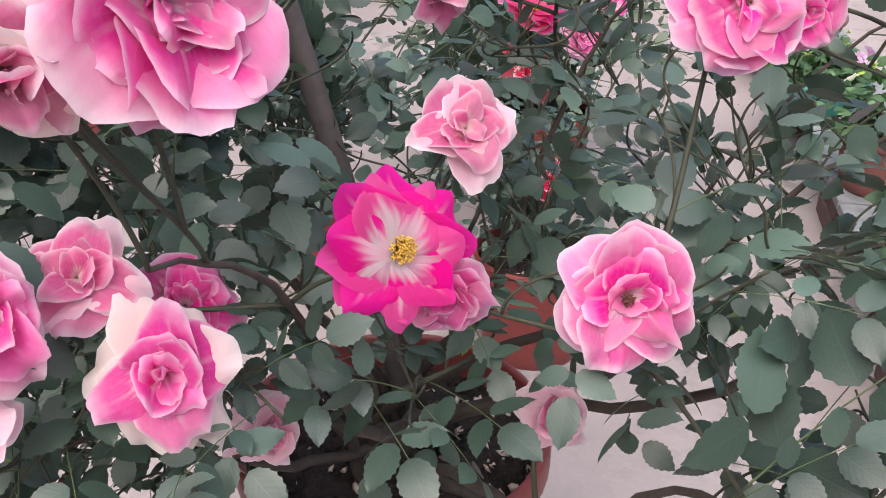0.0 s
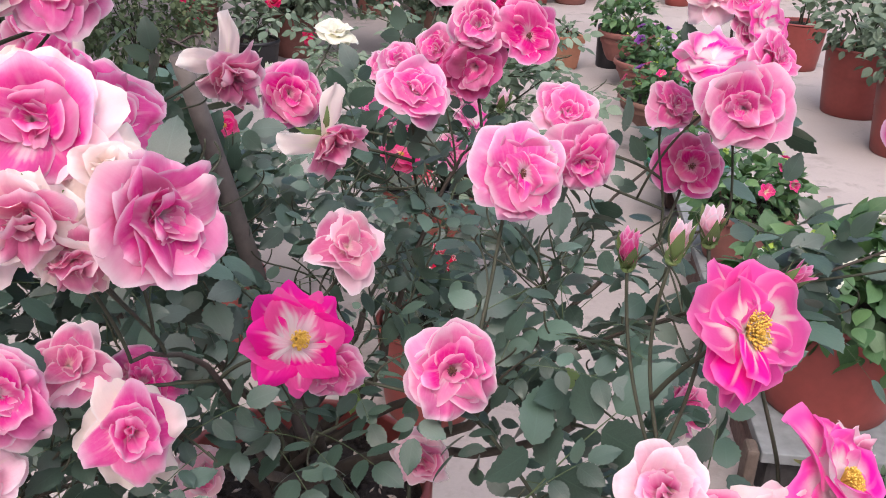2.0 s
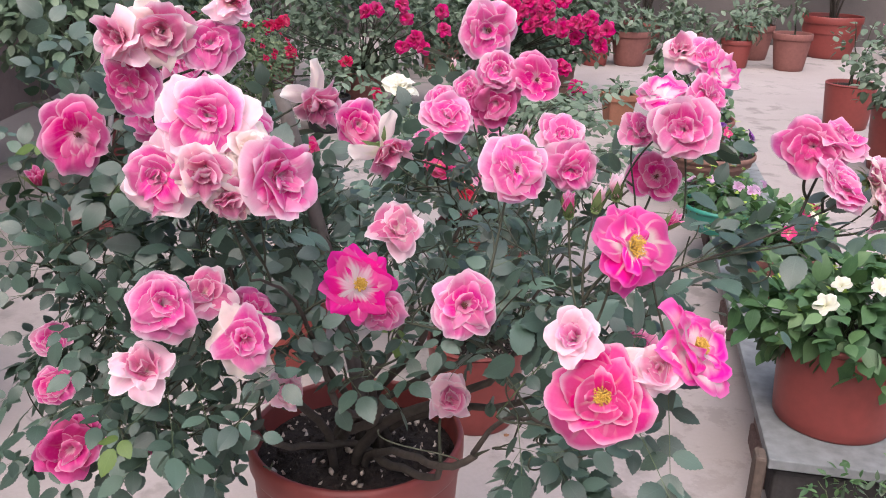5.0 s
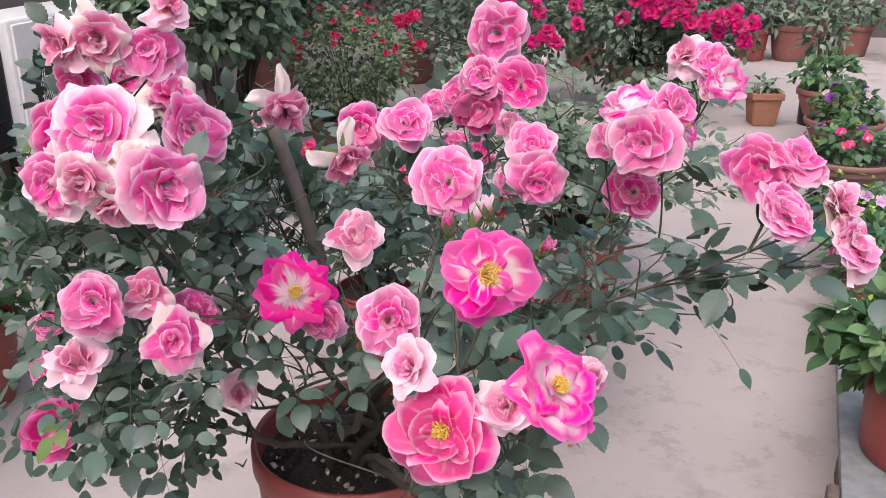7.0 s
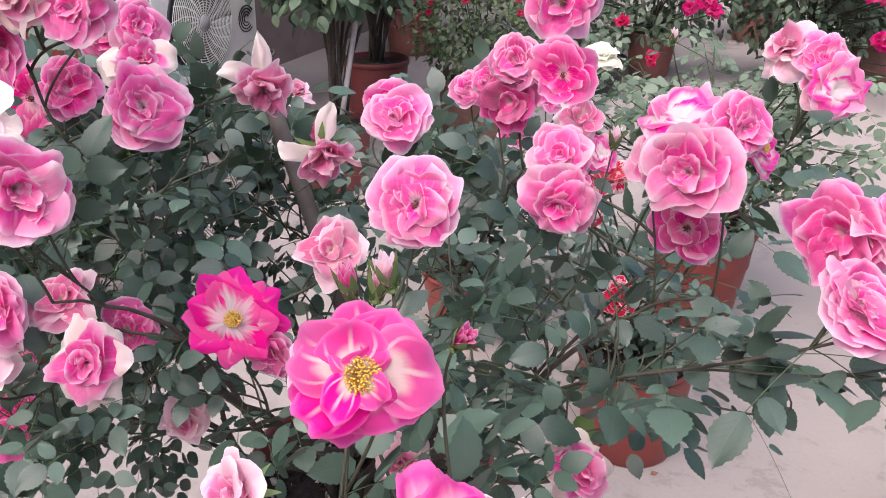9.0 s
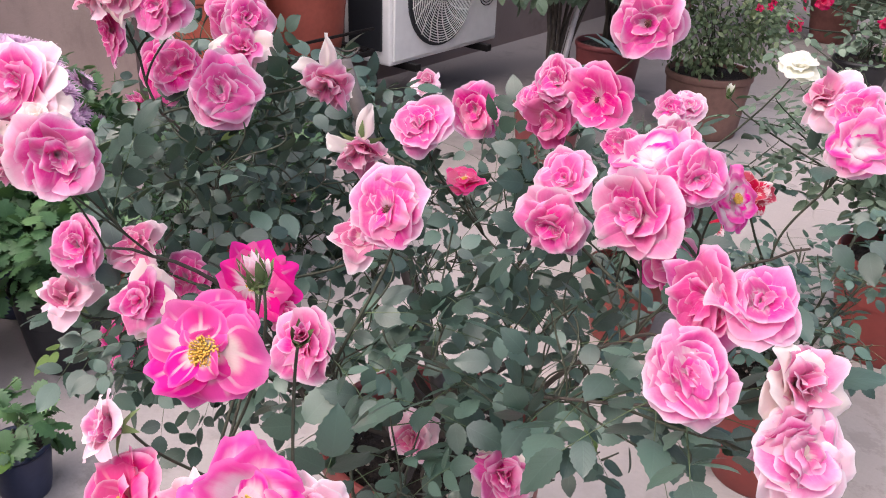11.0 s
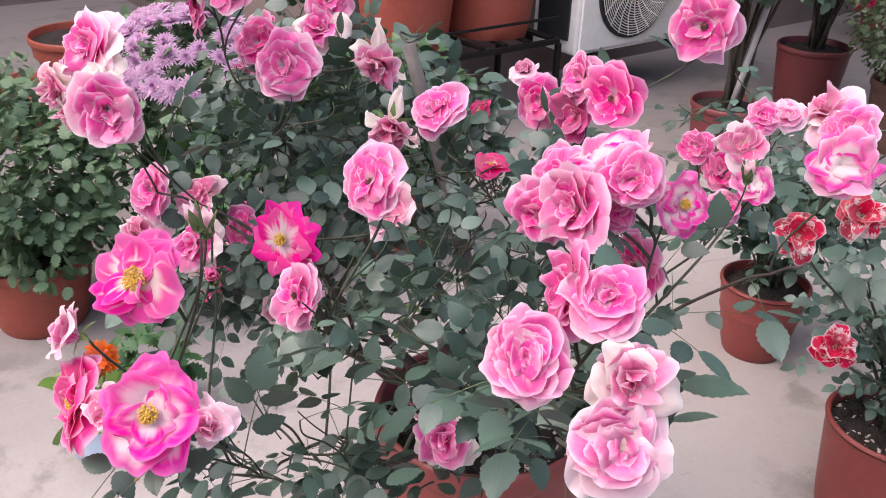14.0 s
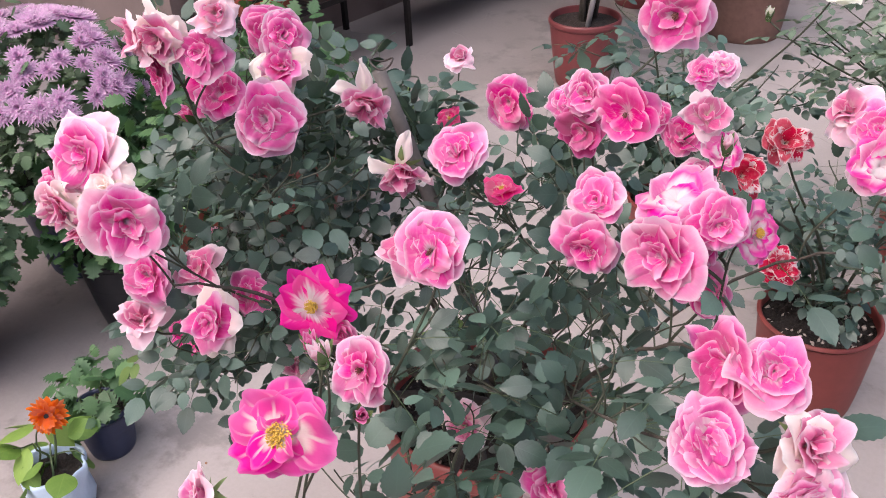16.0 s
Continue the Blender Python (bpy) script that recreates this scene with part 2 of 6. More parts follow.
LEAF_FRESH = leaf_material("petunia_leaf", (0.028, 0.078, 0.032), (0.098, 0.185, 0.072), 0.5, 0.4, 0.2)
LEAF_BROAD = leaf_material("gerbera_leaf", (0.085, 0.17, 0.03), (0.22, 0.33, 0.07), 0.5, 0.4, 0.2)
LEAF_LIME = leaf_material("lime_shoot", (0.22, 0.34, 0.05), (0.40, 0.52, 0.10), 0.5, 0.4, 0.3)
LEAF_BOX = leaf_material("small_leaf", (0.06, 0.10, 0.05), (0.17, 0.21, 0.11), 0.55, 0.35, 0.15)
LEAF_DARK = leaf_material("shrub_leaf", (0.055, 0.095, 0.060), (0.145, 0.20, 0.13), 0.5, 0.4, 0.1)
CANE = plain("cane_bark", (0.040, 0.046, 0.027), 0.8, scale=120, amount=0.45, bump=0.5)
TRUNK = plain("trunk_bark", (0.058, 0.048, 0.038), 0.9, scale=70, amount=0.5, bump=0.8)
GREENSTEM = plain("green_stem", (0.065, 0.10, 0.04), 0.55, scale=90, amount=0.3)
STAMEN = plain("stamen", (0.70, 0.44, 0.07), 0.6, scale=300, amount=0.3)
STAMEN_OLD = plain("withered_stamen", (0.15, 0.05, 0.04), 0.8, scale=300, amount=0.4)
SEPAL = plain("sepal", (0.12, 0.19, 0.06), 0.6, scale=150, amount=0.3)
POT_RED = plain("terracotta_plastic", (0.205, 0.041, 0.035), 0.5, scale=45, amount=0.16, bump=0.12, coarse=5)
POT_WINE = plain("dark_red_plastic", (0.155, 0.034, 0.036), 0.5, scale=45, amount=0.18, bump=0.12, coarse=5)
POT_ORANGE = plain("terracotta_bright", (0.30, 0.065, 0.042), 0.55, scale=45, amount=0.2, bump=0.15, coarse=5)
POT_DULL = plain("terracotta_dull", (0.195, 0.076, 0.064), 0.75, scale=40, amount=0.25, bump=0.3, coarse=6)
POT_TAN = plain("terracotta_tan", (0.27, 0.12, 0.075), 0.8, scale=40, amount=0.2, bump=0.3, coarse=6)
POT_BROWN = plain("brown_clay", (0.17, 0.09, 0.07), 0.8, scale=40, amount=0.3, bump=0.3, coarse=6)
POT_BLACK = plain("black_plastic", (0.012, 0.013, 0.016), 0.45, scale=60, amount=0.3)
POT_NAVY = plain("navy_plastic", (0.03, 0.04, 0.085), 0.5, scale=60, amount=0.25)
POT_TEAL = plain("teal_plastic", (0.03, 0.22, 0.17), 0.45, scale=60, amount=0.2)
BAG = plain("pale_blue_polybag", (0.46, 0.58, 0.72), 0.35, scale=30, amount=0.12, bump=0.6)
STEEL = plain("black_iron", (0.02, 0.018, 0.018), 0.5, 0.6, scale=60, amount=0.4)
WHITE_METAL = plain("white_enamel", (0.78, 0.77, 0.75), 0.45, scale=20, amount=0.1, bump=0.05)
GREY_METAL = plain("grey_enamel", (0.32, 0.32, 0.33), 0.5, scale=20, amount=0.15, bump=0.05)
DARK = plain("dark_plastic", (0.02, 0.022, 0.026), 0.5, scale=40, amount=0.2)
BLACK_MARK = plain("black_print", (0.012, 0.012, 0.014), 0.6, scale=40, amount=0.1)
BRICK = plain("old_brick", (0.115, 0.072, 0.062), 0.9, scale=60, amount=0.45, bump=0.8)
SLAB = plain("grey_slab", (0.185, 0.20, 0.205), 0.8, scale=28, amount=0.42, bump=0.4, coarse=7)
OLD_WOOD = plain("old_board", (0.10, 0.075, 0.06), 0.85, scale=50, amount=0.4, bump=0.5)
DARK_STONE = plain("dark_block", (0.04, 0.038, 0.038), 0.9, scale=60, amount=0.4, bump=0.6)
BAMBOO = plain("weathered_cane", (0.115, 0.102, 0.096), 0.8, scale=80, amount=0.35, bump=0.4)
PROP = plain("grey_pipe", (0.36, 0.34, 0.34), 0.6, scale=40, amount=0.25, bump=0.2)
WIRE = plain("rusted_wire", (0.06, 0.05, 0.045), 0.6, 0.5, scale=80, amount=0.3)
CHIP_PALE = plain("pale_chip", (0.5, 0.42, 0.36), 0.9, scale=80, amount=0.3)
DRY_LEAF = plain("dry_leaf", (0.22, 0.10, 0.045), 0.8, scale=90, amount=0.4)


def soil_material():
    m, nt, p = material("dark_soil")
    a = noisy(nt, 160, 6, 0.7)
    b = noisy(nt, 35, 4)
    c = ramp(nt, a, [(0.35, (0.010, 0.007, 0.006)), (0.58, (0.045, 0.032, 0.026)), (0.72, (0.11, 0.085, 0.07)), (0.78, (0.30, 0.25, 0.21))])
    link(nt, mixed(nt, 0.35, c, ramp(nt, b, [(0.4, (0.012, 0.009, 0.008)), (0.7, (0.05, 0.035, 0.028))])), p.inputs["Base Color"])
    p.inputs["Roughness"].default_value = 0.95
    bumped(nt, p, a, 1.0, 0.012)
    return m


SOIL = soil_material()


def concrete_material():
    """Worn terrace screed: pale pinkish grey, with scuffed dark patches and hairline cracks."""
    m, nt, p = material("terrace_concrete")
    big = noisy(nt, 0.9, 5, 0.6)
    mid = noisy(nt, 5.0, 6, 0.65)
    fine = noisy(nt, 90, 5, 0.7)
    base = ramp(nt, big, [(0.3, (0.26, 0.225, 0.215)), (0.5, (0.30, 0.265, 0.255)), (0.72, (0.335, 0.30, 0.288))])
    col = mixed(nt, maths(nt, "MULTIPLY", smooth(nt, fine, 0.25, 0.75), 0.35), base, (0.235, 0.21, 0.20))
    scuff = maths(nt, "MULTIPLY", smooth(nt, mid, 0.50, 0.64), smooth(nt, big, 0.47, 0.58))
    col = mixed(nt, maths(nt, "MULTIPLY", scuff, 0.75), col, (0.155, 0.138, 0.132))
    pits = smooth(nt, noisy(nt, 22, 5, 0.75), 0.64, 0.72)
    col = mixed(nt, maths(nt, "MULTIPLY", pits, maths(nt, "MULTIPLY", smooth(nt, mid, 0.48, 0.6), 0.6)), col, (0.11, 0.095, 0.092))
    tc = nt.nodes.new("ShaderNodeTexCoord")
    vor = nt.nodes.new("ShaderNodeTexVoronoi")
    vor.feature = "DISTANCE_TO_EDGE"
    vor.inputs["Scale"].default_value = 0.55
    wob = nt.nodes.new("ShaderNodeTexNoise")
    wob.inputs["Scale"].default_value = 2.5
    link(nt, tc.outputs["Object"], wob.inputs["Vector"])
    add = nt.nodes.new("ShaderNodeVectorMath")
    link(nt, tc.outputs["Object"], add.inputs[0])
    link(nt, wob.outputs[1], add.inputs[1])
    link(nt, add.outputs[0], vor.inputs["Vector"])
    # dark scuffed patch where pots have stood
    mp = nt.nodes.new("ShaderNodeVectorMath")
    mp.operation = "DISTANCE"
    mp.inputs[1].default_value = (0.62, 1.75, 0)
    link(nt, tc.outputs["Object"], mp.inputs[0])
    sc = nt.nodes.new("ShaderNodeMapping")
    sc.inputs["Rotation"].default_value, sc.inputs["Scale"].default_value = (0, 0, 0.9), (4.0, 5.0, 1.0)
    link(nt, tc.outputs["Object"], sc.inputs["Vector"])
    sn = nt.nodes.new("ShaderNodeTexNoise")
    sn.inputs["Scale"].default_value, sn.inputs["Detail"].default_value, sn.inputs["Roughness"].default_value = 1.6, 7, 0.72
    link(nt, sc.outputs[0], sn.inputs["Vector"])
    worn = maths(nt, "MULTIPLY", smooth(nt, maths(nt, "ADD", mp.outputs["Value"], maths(nt, "MULTIPLY", mid, 0.8)), 1.25, 0.5), smooth(nt, sn.outputs[0], 0.52, 0.60))
    col = mixed(nt, maths(nt, "MULTIPLY", worn, 0.34), col, (0.12, 0.108, 0.105))
    # shade of the west building painted into the floor colour, with a ragged edge
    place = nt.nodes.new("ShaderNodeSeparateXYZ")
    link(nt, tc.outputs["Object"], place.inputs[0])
    west_shade = smooth(nt, maths(nt, "ADD", place.outputs[0], maths(nt, "MULTIPLY", maths(nt, "SUBTRACT", noisy(nt, 1.3, 6, 0.65), 0.5), 2.4)), -0.5, -2.0)
    col = mixed(nt, maths(nt, "MULTIPLY", west_shade, 0.6), col, (0.125, 0.11, 0.11))
    crack = maths(nt, "MULTIPLY", smooth(nt, vor.outputs[0], 0.006, 0.0), smooth(nt, mid, 0.42, 0.6))
    col = mixed(nt, maths(nt, "MULTIPLY", crack, 0.5), col, (0.2, 0.18, 0.17))
    link(nt, col, p.inputs["Base Color"])
    p.inputs["Roughness"].default_value = 0.88
    bumped(nt, p, maths(nt, "SUBTRACT", maths(nt, "ADD", mid, maths(nt, "MULTIPLY", fine, 0.4)), crack), 0.35, 0.006)
    return m


CONCRETE = concrete_material()


def wall_material(name, colour):
    m, nt, p = material(name)
    big = noisy(nt, 0.8, 5, 0.6)
    mid = noisy(nt, 4.0, 6, 0.7)
    fine = noisy(nt, 60, 4)
    a = ramp(nt, big, [(0.3, tuple(c * 0.7 for c in colour)), (0.7, tuple(c * 1.15 for c in colour))])
    col = mixed(nt, maths(nt, "MULTIPLY", smooth(nt, mid, 0.5, 0.7), 0.4), a, tuple(c * 0.55 for c in colour))
    link(nt, col, p.inputs["Base Color"])
    p.inputs["Roughness"].default_value = 0.92
    bumped(nt, p, maths(nt, "ADD", fine, mid), 0.4, 0.006)
    return m


WALL_DARK = wall_material("weathered_plaster_dark", (0.10, 0.088, 0.085))
WALL_BROWN = wall_material("brown_plaster", (0.19, 0.145, 0.135))


# ---- mesh helpers ----
def mesh_from(name, verts, faces, mat, smooth_shade=True):
    me = bpy.data.meshes.new(name)
    me.from_pydata([tuple(v) for v in verts], [], [tuple(f) for f in faces])
    me.materials.append(mat)
    if smooth_shade:
        me.polygons.foreach_set("use_smooth", [True] * len(me.polygons))
    me.update()
    return me


def child(name, me, parent=None, m=None, label=""):
    ob = new(name, me)
    if parent is not None:
        ob.parent = parent
    if m is not None:
        ob.matrix_basis = m
    if label:
        tagged(ob, label)
    return ob


def part(name, bm, mat, parent, label=""):
    me = bpy.data.meshes.new(name)
    bm.to_mesh(me)
    bm.free()
    me.materials.append(mat)
    return child(name, me, parent, None, label)


def thing(name, x, y, z, label, category, group="", kind="", turn=0):
    ob = new(name)
    ob.matrix_basis = pose(x, y, z, 0, 0, turn)
    return tagged(ob, label, category, group, kind)


def lathe(name, profile, mat, sides=48, wobble=0.0, seed=0):
    """A turned form from (radius, height) pairs."""
    rng = np.random.RandomState(seed)
    k = rng.uniform(-1, 1, 4)
    verts, faces = [], []
    for r, z in profile:
        for i in range(sides):
            a = 2 * math.pi * i / sides
            w = 1 + wobble * (k[0] * math.sin(2 * a + 6 * k[1]) + 0.5 * k[2] * math.sin(3 * a + 6 * k[3]))
            verts.append((r * w * math.cos(a), r * w * math.sin(a), z))
    n = len(profile)
    for j in range(n - 1):
        for i in range(sides):
            i2 = (i + 1) % sides
            faces.append((j * sides + i, j * sides + i2, (j + 1) * sides + i2, (j + 1) * sides + i))
    return mesh_from(name, verts, faces, mat)


def box_bm(sx, sy, sz, at=(0, 0, 0), bevel=0.0, bm=None):
    bm = bm or bmesh.new()
    made = bmesh.ops.create_cube(bm, size=1, matrix=Matrix.Translation(at) @ Matrix.Diagonal((sx, sy, sz, 1)))
    if bevel:
        es = list({e for v in made["verts"] for e in v.link_edges})
        bmesh.ops.bevel(bm, geom=es, offset=bevel, segments=2, affect="EDGES", profile=0.5)
    return bm


def tubes(name, lines, mat, sides=7):
    """Tapering tubes along polylines: each line is (points, first radius, last radius)."""
    verts, faces = [], []
    for pts, r0, r1 in lines:
        pts = [Vector(p) for p in pts]
        n = len(pts)
        side = Vector((0.3, 0.9, 0.2))
        start = len(verts)
        for i, p in enumerate(pts):
            d = (pts[min(i + 1, n - 1)] - pts[max(i - 1, 0)]).normalized()
            a = d.cross(side)
            if a.length < 1e-3:
                a = d.cross(Vector((1, 0, 0)))
            a.normalize()
            b = d.cross(a)
            r = r0 + (r1 - r0) * i / max(1, n - 1)
            for k in range(sides):
                t = 2 * math.pi * k / sides
                verts.append(p + (a * math.cos(t) + b * math.sin(t)) * r)
        for i in range(n - 1):
            for k in range(sides):
                k2 = (k + 1) % sides
                o = start + i * sides
                faces.append((o + k, o + k2, o + sides + k2, o + sides + k))
        faces.append(tuple(start + k for k in range(sides))[::-1])
        faces.append(tuple(start + (n - 1) * sides + k for k in range(sides)))
    return mesh_from(name, verts, faces, mat)


def curve_points(a, b, bend, n=9, wander=0.0, rng=None):
    """A bowed line from a to b; bend is the offset at its middle."""
    a, b, bend = Vector(a), Vector(b), Vector(bend)
    out = []
    for i in range(n):
        s = i / (n - 1)
        p = a.lerp(b, s) + bend * (4 * s * (1 - s))
        if wander and rng is not None and 0 < i < n - 1:
            p += Vector(rng.uniform(-wander, wander, 3))
        out.append(p)
    return out


def batch(name, base_verts, base_faces, mats, mat, attribute=None, values=None):
    """Many transformed copies of a small mesh, joined."""
    bv = np.array(base_verts, float)
    nv = len(bv)
    hom = np.c_[bv, np.ones(nv)]
    M = np.array([[list(r) for r in m] for m in mats], float).reshape(-1, 4, 4)
    pts = np.einsum("mij,vj->mvi", M, hom)[:, :, :3].reshape(-1, 3)
    counts = np.array([len(f) for f in base_faces])
    flat = np.array([i for f in base_faces for i in f])
    loops = (flat[None, :] + (np.arange(len(M)) * nv)[:, None]).ravel()
    totals = np.tile(counts, len(M))
    starts = np.concatenate([[0], np.cumsum(totals)[:-1]])
    me = bpy.data.meshes.new(name)
    me.vertices.add(len(pts))
    me.vertices.foreach_set("co", pts.ravel())
    me.loops.add(len(loops))
    me.loops.foreach_set("vertex_index", loops.astype(np.int32))
    me.polygons.add(len(totals))
    me.polygons.foreach_set("loop_start", starts.astype(np.int32))
    me.polygons.foreach_set("loop_total", totals.astype(np.int32))
    me.polygons.foreach_set("use_smooth", np.ones(len(totals), bool))
    if attribute:
        at = me.attributes.new(attribute, "FLOAT_VECTOR", "POINT")
        at.data.foreach_set("vector", np.tile(np.array(values, float), (len(M), 1)).ravel())
    me.materials.append(mat)
    me.update(calc_edges=True)
    me.validate()
    return me


# ---- leaves ----
def leaf_shape(steps=7, width=0.62, teeth=0.05, fold=0.22, droop=0.25, tip=1.35):
    """A leaflet of length 1 along +y: a folded blade with a toothed edge. Returns points, faces and (along, across)."""
    verts, uv, faces = [], [], []
    for i in range(steps + 1):
        s = i / steps
        w = width * 0.5 * (math.sin(math.pi * min(1, s ** 0.8)) ** (0.64 + 0.44 * s)) if 0 < i < steps else 0.0
        z = -droop * s * s
        for k in (-1, -0.5, 0, 0.5, 1):
            tooth = teeth * (1 if i % 2 else -0.6) * abs(k) ** 6
            x = k * (w + tooth * (w > 0))
            verts.append((x, s + 0.02 * abs(k) * (w > 0), z + fold * abs(x) * 0.9 - 0.5 * abs(x) ** 2))
            uv.append((s, k, 0))
    for i in range(steps):
        for k in range(4):
            a = i * 5 + k
            faces.append((a, a + 1, a + 6, a + 5))
    return verts, faces, uv


LEAFLET = leaf_shape(15, 0.66, 0.022, 0.20, 0.26)
LEAF_LONG = leaf_shape(5, 0.42, 0.0, 0.2, 0.35)
LEAF_LOBED = leaf_shape(11, 0.70, 0.11, 0.15, 0.25)
LEAF_ROUND = leaf_shape(7, 0.62, 0.0, 0.14, 0.28)
LEAF_WIDE = leaf_shape(8, 0.78, 0.0, 0.1, 0.2)
LEAF_SMALL = leaf_shape(4, 0.6, 0.0, 0.2, 0.2)


def leaf_mesh(name, shape, mat):
    me = mesh_from(name, shape[0], shape[1], mat)
    at = me.attributes.new("leafuv", "FLOAT_VECTOR", "POINT")
    at.data.foreach_set("vector", np.array(shape[2], float).ravel())
    return me


def frame_at(p, along, up, size):
    y = Vector(along).normalized()
    x = y.cross(Vector(up))
    if x.length < 1e-4:
        x = y.cross(Vector((1, 0.1, 0)))
    x.normalize()
    z = x.cross(y)
    m = Matrix((x, y, z)).transposed().to_4x4() @ Matrix.Diagonal((size, size, size, 1))
    m.translation = p
    return m


def compound_leaf(rng, p, along, size, pairs=2):
    """The leaflets of one rose leaf, and its stalk."""
    d = Vector(along).normalized()
    up = Vector((rng.uniform(-0.8, 0.8), rng.uniform(-0.95, 0.45), 1.0))
    side = d.cross(up).normalized()
    up = side.cross(d)
    L = size * (1.25 + 0.75 * pairs)
    mats, stalk = [], []
    for i in range(5):
        s = i / 4
        stalk.append(Vector(p) + d * L * s - Vector((0, 0, 1)) * L * 0.18 * s * s)
    def along_at(s):
        return Vector(p) + d * L * s - Vector((0, 0, 1)) * L * 0.18 * s * s
    mats.append(frame_at(along_at(1.0), d + Vector(rng.uniform(-0.15, 0.15, 3)) - Vector((0, 0, 0.25)), up, size * rng.uniform(1.0, 1.2)))
    for k in range(pairs):
        s = 0.85 - 0.4 * k
        for sg in (-1, 1):
            dirn = d * rng.uniform(0.25, 0.5) + side * sg + up * rng.uniform(-0.25, 0.1)
            u = up + Vector(rng.uniform(-0.3, 0.3, 3))
            mats.append(frame_at(along_at(s) + side * sg * size * 0.06, dirn, u, size * rng.uniform(0.78, 1.0) * (1 - 0.12 * k)))
    return mats, (stalk, size * 0.017, size * 0.010)


# ---- blooms ----
def petal_sheet(rng, L, W, open0, open1, cup, curl, notch=0.0, ruffle=0.06, nu=11, nv=12, point=0.0):
    """One petal: base at the axis, length L, spreading from open0 to open1 degrees off the axis."""
    tw = rng.uniform(-0.25, 0.25)
    ph = rng.uniform(0, 6.28, 5)
    crease, lean, lobes = rng.uniform(0.4, 1.3), rng.uniform(-0.38, 0.38) * (0.25 if point > 0.1 else 1), rng.uniform(0.3, 1.3)
    # the petal's midline, by angle off the axis
    mid, r, z = [], 0.012, 0.0
    for i in range(25):
        s = i / 24
        ang = radians(open0 + (open1 - open0) * s ** 0.9 + curl * 1.5 * max(0.0, (s - 0.55) / 0.45) ** 2)
        if i:
            r += math.sin(ang) * L / 24
            z += math.cos(ang) * L / 24
        mid.append((r, z, ang))
    k, pw = 0.44 + 0.06 * point, 2.3 - 1.0 * min(1.0, point)
    rows = []
    for i in range(nu + 1):
        s0 = i / nu
        w = W * 0.5 * (0.20 + 0.80 * math.sin(min(1.0, s0 / 0.72) * math.pi / 2))
        row = []
        for j in range(nv + 1):
            v = -1 + 2 * j / nv
            # round the outline: the margins end sooner than the midline
            s = s0 * (1 - k * abs(v) ** pw) - notch * 0.6 * max(0.0, 1 - (v / 0.4) ** 2) * max(0.0, s0 - 0.8) / 0.2
            s -= lobes * 0.020 * s0 ** 4 * (math.sin(6.3 * v + ph[3]) + 0.6 * math.sin(13 * v + ph[4]))
            q = min(1.0, max(0.0, s)) * 24
            i0 = min(23, int(q))
            f = q - i0
            r0, z0, a0 = mid[i0]
            r1, z1, a1 = mid[i0 + 1]
            r, z, ang = r0 + (r1 - r0) * f, z0 + (z1 - z0) * f, a0 + (a1 - a0) * f
            x = v * w * (1 - 0.10 * s0 * abs(v))
            bend = cup * (v * v) * w * 0.8 * (1 - 0.45 * s0)
            wave = ruffle * L * s * s * (math.sin(2.3 * v + ph[0] + 1.5 * s) + 0.55 * math.sin(4.6 * v + ph[1]) * s + 0.50 * math.sin(8.5 * v + ph[2]) * s * s * s)
            # soft folds along the blade, and one margin lifted over the other
            wave += crease * 0.013 * L * math.sin(math.pi * min(1, s0 * 1.1)) * (math.cos(5.2 * v + ph[1]) + 0.6 * math.cos(9.5 * v + ph[4]))
            wave += lean * v * w * 0.55 * s0
            # the rim rolls back
            wave += 0.030 * L * crease * max(0.0, (max(s0, abs(v) * 0.97) - 0.7) / 0.3) ** 2
            ca, sa = math.cos(ang), math.sin(ang)
            dr = -bend * ca + wave * ca
            dz = bend * sa - wave * sa
            row.append((x + tw * s * L * 0.2, r + dr, z + dz))
        rows.append(row)
    verts, att, faces = [], [], []
    for i, row in enumerate(rows):
        for j, (x, y, z) in enumerate(row):
            verts.append((x, y, z))
            att.append((i / nu, -1 + 2 * j / nv, 0))
    w1 = nv + 1
    for i in range(nu):
        for j in range(nv):
            a = i * w1 + j
            faces.append((a, a + 1, a + w1 + 1, a + w1))
    return verts, att, faces


